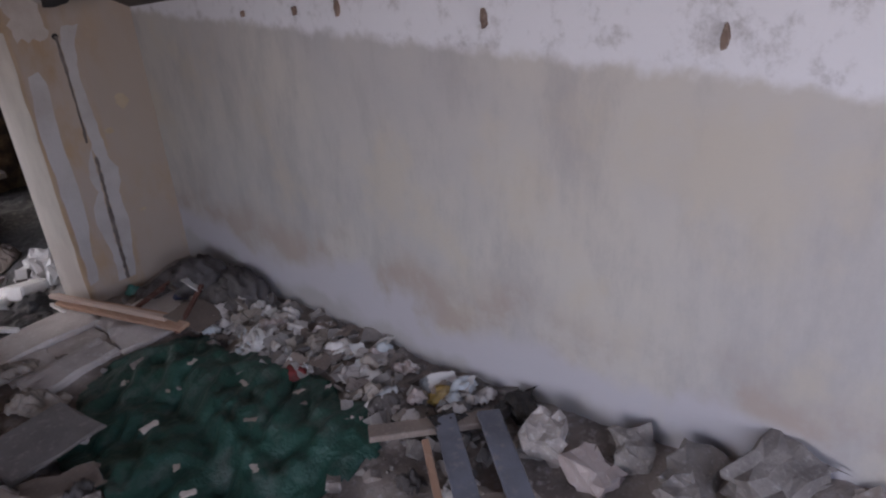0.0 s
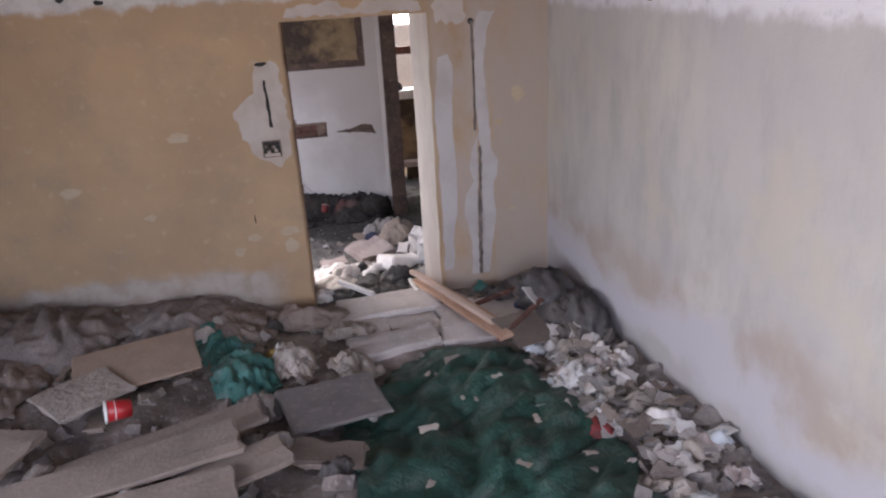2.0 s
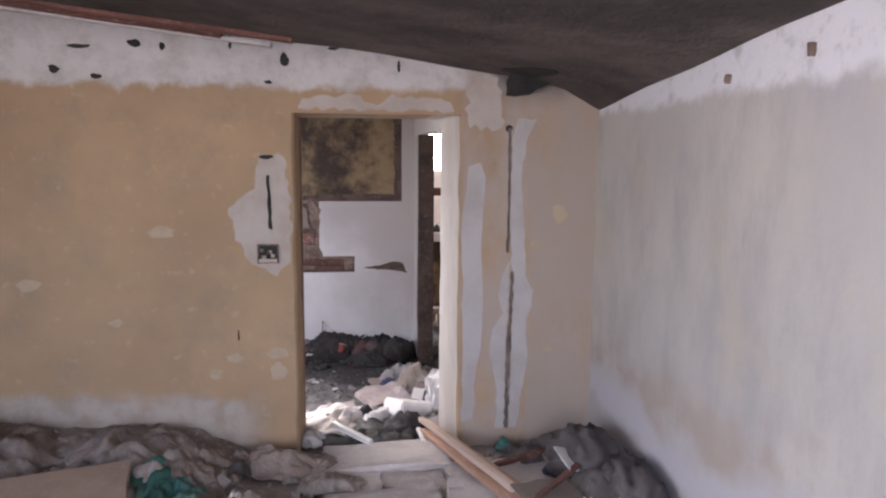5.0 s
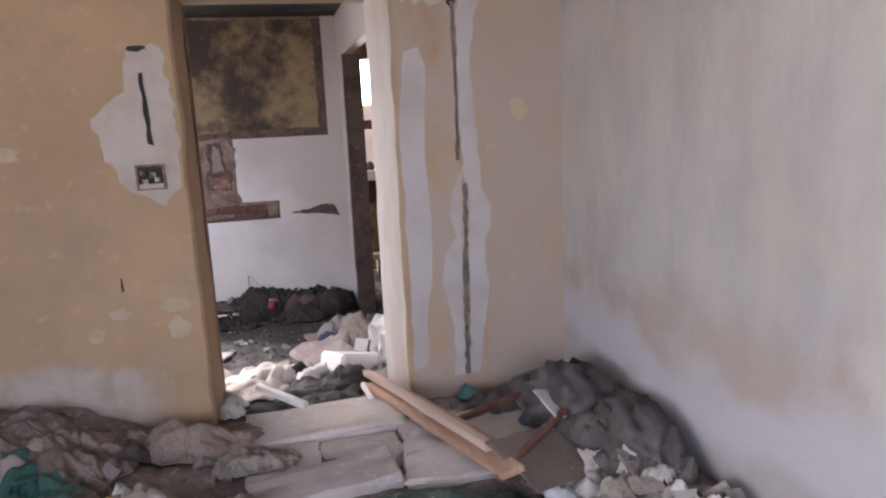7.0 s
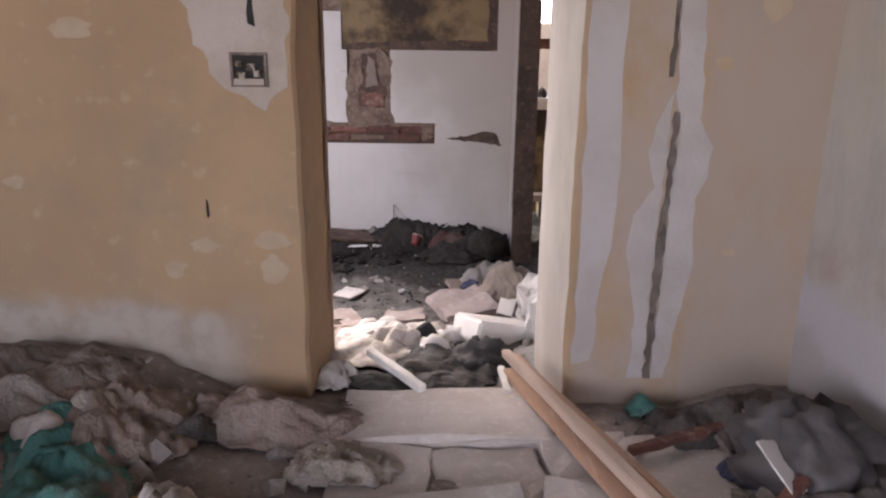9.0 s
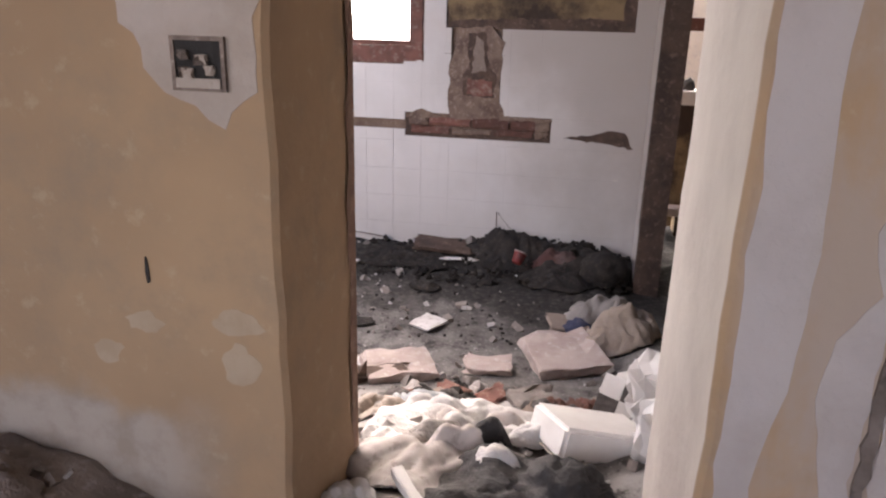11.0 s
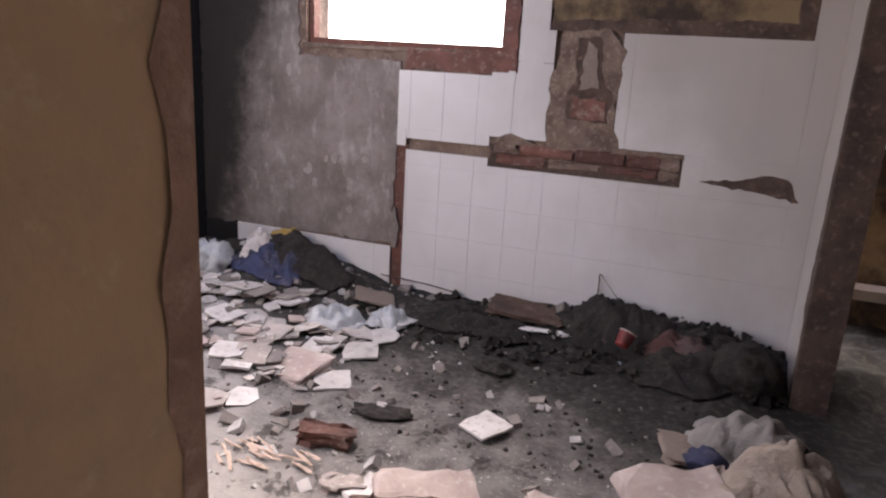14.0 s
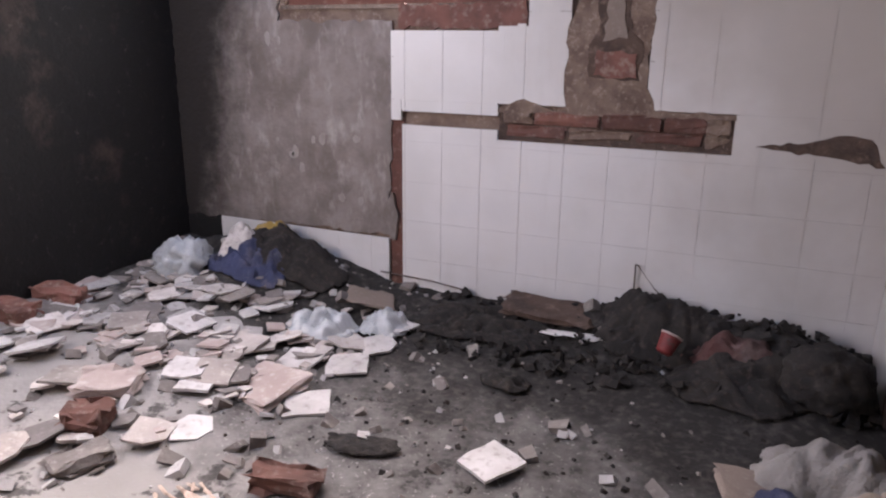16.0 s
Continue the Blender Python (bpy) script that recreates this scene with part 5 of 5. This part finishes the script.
cloth("charred_cloth", -0.6, 3.3, 0.35, 0.16, 2, CHAR, 34.3, "charred scraps along the wall", "cloth", 0.05, 0.06, 11, 36)
cloth("charred_cloth", 0.16, 3.38, 0.3, 0.16, -8, CHAR, 34.9, "charred mattress remains by the wall", "mattress", 0.07, 0.06, 8, 36)
cloth("charred_cloth", 0.46, 3.12, 0.26, 0.17, -20, CHAR, 35.4, "charred remains of bedding on ash", "bedding", 0.04, 0.05, 9, 36)
cloth("charred_cloth", -0.35, 2.85, 0.12, 0.07, -20, CHAR, 35.9, "charred scrap on the floor", "cloth", 0.03, 0.03, 14, 20)
cloth("charred_cloth", -0.62, 2.22, 0.15, 0.06, 10, CHAR, 36.3, "charred scrap on the floor", "cloth", 0.0, 0.02, 14, 22)
cloth("dark_red_cloth", 0.42, 3.25, 0.2, 0.07, -12, SCORCHC, 36.9, "dark red scorched cloth", "cloth", 0.13, 0.06, 9, 26)
sack("charred_roll", 0.76, 3.16, 0.14, 0.13, -10, 0.12, CHAR, 7.7, "charred rolled mattress in the corner", "mattress", 0.2)
bk = thing("bucket", "small scorched red plastic bucket in ash", "bucket", pose(0.19, 3.17, ground(0.19, 3.17) + 0.10, -30, 20, 0) @ Matrix.Scale(0.72, 4))
part("body", lathe([(0.035, 0.0), (0.045, 0.01), (0.058, 0.11), (0.054, 0.11), (0.036, 0.012)]), SCORCH, bk)
part("rim", lathe([(0.058, 0.105), (0.062, 0.108), (0.062, 0.116), (0.056, 0.116), (0.054, 0.108)]), PINK, bk)
cloth("grey_sheet", 0.76, 2.62, 0.24, 0.18, -12, GREYP, 37.4, "dusty grey paper sack by the opening", "sack", 0.26, 0.06, 6, 36)
cloth("canvas_bag", 0.82, 2.22, 0.21, 0.18, -14, TAN, 9.2, "slumped tan canvas bag by the opening", "bag", 0.34, 0.10, 6.5, 40)
sack("blue_bag", 0.62, 2.42, 0.06, 0.06, 10, 0.05, BLUE, 9.8, "blue plastic bag pinched under a canvas bag", "bag", 0.35, 3)
cloth("white_sheet", 0.26, 1.02, 0.34, 0.13, -6, WHITEC, 24.4, "crumpled white sheet past the threshold", "sheet", 0.05, 0.06, 5.5, 40)
cloth("white_sheet", 0.62, 1.0, 0.14, 0.16, 30, PAPER, 24.9, "torn pale sacking beside the box", "sacking", 0.05, 0.06, 10, 26)
cloth("striped_rag", -0.12, 0.92, 0.14, 0.1, 15, BEIGE, 25.3, "grey-beige rag by the jamb", "rag", 0.04, 0.06, 11, 24)
kr = random.Random(91)
for i in range(26):
    x, y = kr.uniform(-0.15, 0.85), kr.uniform(1.12, 1.62)
    m, lab, cat = kr.choice(((CHAR, "charred scrap of cloth", "scrap"), (CHAR, "charred scrap of cloth", "scrap"), (DARKC, "dark scrap of cloth", "scrap"), (PAPER, "pale torn paper", "paper"), (WOOD_RED, "dark red scrap of cloth", "scrap"), (BOARD, "brown broken board", "board")))
    if m is BOARD or i % 4 == 0:
        slab("rubble_scrap", x, y, kr.uniform(0.06, 0.16), kr.uniform(0.04, 0.09), 0.018, kr.uniform(0, 180), kr.choice((STONE, BOARD, BRICK)), 1700 + i, "broken masonry and board in the kitchen rubble", "rubble", 0.01, kr.uniform(-18, 18), kr.uniform(-18, 18), 0.012)
    else:
        cloth("rubble_scrap", x, y, kr.uniform(0.06, 0.13), kr.uniform(0.04, 0.08), kr.uniform(0, 180), m, 40 + i * 1.7, lab + " in the kitchen rubble", cat, 0.04, 0.06, 11, 16)
sack("blue_bag", 0.1, 1.18, 0.14, 0.03, 2, 0.03, BLUE, 9.5, "pale blue plastic roll in rubble", "bag", 0.2, 3)
sack("red_bag", 0.3, 1.3, 0.06, 0.04, 10, 0.03, WOOD_RED, 9.9, "crumpled red bag in rubble", "bag", 0.35, 3)
sack("dark_ball", 1.28, 4.34, 0.045, 0.045, 0, 0.06, CHAR, 3.1, "dark round clod on the white ledge", "clod", 0.1, 3).location = (1.28, 4.36, 1.205)
for i in range(20):
    r = random.Random(1500 + i)
    x, y = -0.88 + r.uniform(-0.18, 0.16), 1.76 + r.uniform(-0.09, 0.12)
    a, ln = r.gauss(-0.35, 0.35), r.uniform(0.05, 0.15)
    board("stick", (x, y, ground(x, y) + 0.012), (x + ln * math.cos(a), y + ln * math.sin(a), ground(x, y) + 0.018), 0.010, 0.006, WOOD_PALE, "pale splintered stick on the floor", "stick", 0, "splinters")

# outside twigs behind the window
for i in range(3):
    r = random.Random(60 + i)
    p = [(-1.35 + 0.3 * i, 4.6, 1.5)]
    for k in range(9):
        p.append((p[-1][0] + r.uniform(-0.10, 0.05), 4.6, p[-1][2] + 0.12))
    tagged(obj("twig", tube([(q[0], q[1], q[2] - 2.0 if j == 0 else q[2]) for j, q in enumerate(p)], 0.006, 5), MORTAR), "thin bare twig outside the window", "twig")


# fragments strewn over the room's heap
fr = random.Random(314)
n = 0
while n < 90:
    x, y = fr.uniform(-2.4, 1.1), fr.uniform(-3.4, -0.35)
    if (x > 0.0 and y > -1.0) or (0.05 < x < 1.15 and -2.8 < y < -1.05):
        continue
    m, nm, lab, cat = fr.choice(((BOARD, "board_fragment", "dusty splintered board fragment on the heap", "board"), (BOARD, "board_fragment", "dusty splintered board fragment on the heap", "board"), (STONE, "masonry_fragment", "broken masonry fragment on the heap", "rubble"), (PLASTER, "plaster_flake", "pale plaster flake on the heap", "flake"), (PAPER, "paper_scrap", "crumpled dusty paper on the heap", "paper"), (DARKC, "cloth_scrap", "dark scrap of cloth on the heap", "rag"), (BEIGE, "cloth_scrap", "beige scrap of cloth on the heap", "rag")))
    if m in (PAPER, DARKC, BEIGE):
        cloth(nm, x, y, fr.uniform(0.05, 0.13), fr.uniform(0.04, 0.09), fr.uniform(0, 180), m, 60 + n * 1.37, lab, cat, 0.06, 0.07, 11, 14)
    else:
        slab(nm, x, y, fr.uniform(0.06, 0.26), fr.uniform(0.04, 0.1), fr.uniform(0.01, 0.03), fr.uniform(0, 180), m, 2000 + n, lab, cat, 0.02, fr.uniform(-16, 16), fr.uniform(-14, 14), 0.014, "fragments on the heap", 0.002)
    n += 1


# ---- fine rubble ----
def scatter(name, count, spot, sizes, material, seed, label, dz=0.0):
    r = np.random.RandomState(seed)
    verts, faces = [], []
    cube = np.array([(x, y, z) for z in (-1, 1) for y in (-1, 1) for x in (-1, 1)], float)
    quads = ((0, 2, 3, 1), (4, 5, 7, 6), (0, 1, 5, 4), (2, 6, 7, 3), (0, 4, 6, 2), (1, 3, 7, 5))
    while len(faces) < count * 6:
        x, y, keep = spot(r)
        if not keep:
            continue
        s = sizes[0] + (sizes[1] - sizes[0]) * r.rand() ** 3
        shape = cube * (1 + 0.45 * (r.rand(8, 3) - 0.5)) * (s, s * (0.5 + 0.5 * r.rand()), s * (0.25 + 0.5 * r.rand()))
        turn = np.array(Euler(r.rand(3) * (0.8, 0.8, 6.3)).to_matrix())
        base = len(verts)
        verts += [tuple(v) for v in shape @ turn.T + (x, y, ground(x, y) + 0.2 * s + dz * r.rand())]
        faces += [tuple(base + k for k in q) for q in quads]
    me = bpy.data.meshes.new(name)
    me.from_pydata(verts, [], faces)
    me.materials.append(material)
    return tagged(new(name, me), label, "rubble", kind="stuff")


def room_spot(r):
    x, y = r.uniform(-2.9, 1.58), r.uniform(-4.6, -0.05)
    return x, y, not (0.1 < x < 1.0 and y > -0.85)


def kitchen_spot(r):
    x, y = r.uniform(-2.6, 0.94), r.uniform(0.5, 3.52)
    k = smoothstep(0.5, -1.6, x) * 0.7 + smoothstep(2.3, 1.3, y) * 0.7 * (x > -0.7) + 0.12
    return x, y, r.rand() < k


scatter("rubble", 1500, room_spot, (0.006, 0.05), RUBBLE, 1, "brown rubble and grit over the heap")
scatter("rubble", 1100, room_spot, (0.005, 0.035), STONE, 2, "pale masonry crumbs over the heap")
scatter("rubble", 420, lambda r: (r.uniform(1.05, 1.58), r.uniform(-3.2, -0.9), True), (0.008, 0.05), STONE, 3, "masonry crumbs along the wall")
scatter("rubble", 900, kitchen_spot, (0.005, 0.034), STONE, 4, "masonry crumbs on the kitchen floor")
scatter("rubble", 500, kitchen_spot, (0.005, 0.03), TILE_LOOSE, 5, "white tile crumbs on the kitchen floor")
scatter("ash", 500, lambda r: (r.uniform(-1.3, 0.94), r.uniform(2.1, 3.54), r.rand() < 0.6), (0.003, 0.012), CHAR, 6, "black charred crumbs and ash")
scatter("ash", 700, lambda r: (r.uniform(-0.9, 0.93), r.uniform(3.0, 3.54), True), (0.004, 0.024), CHAR, 8, "black charred lumps heaped along the wall", 0.03)
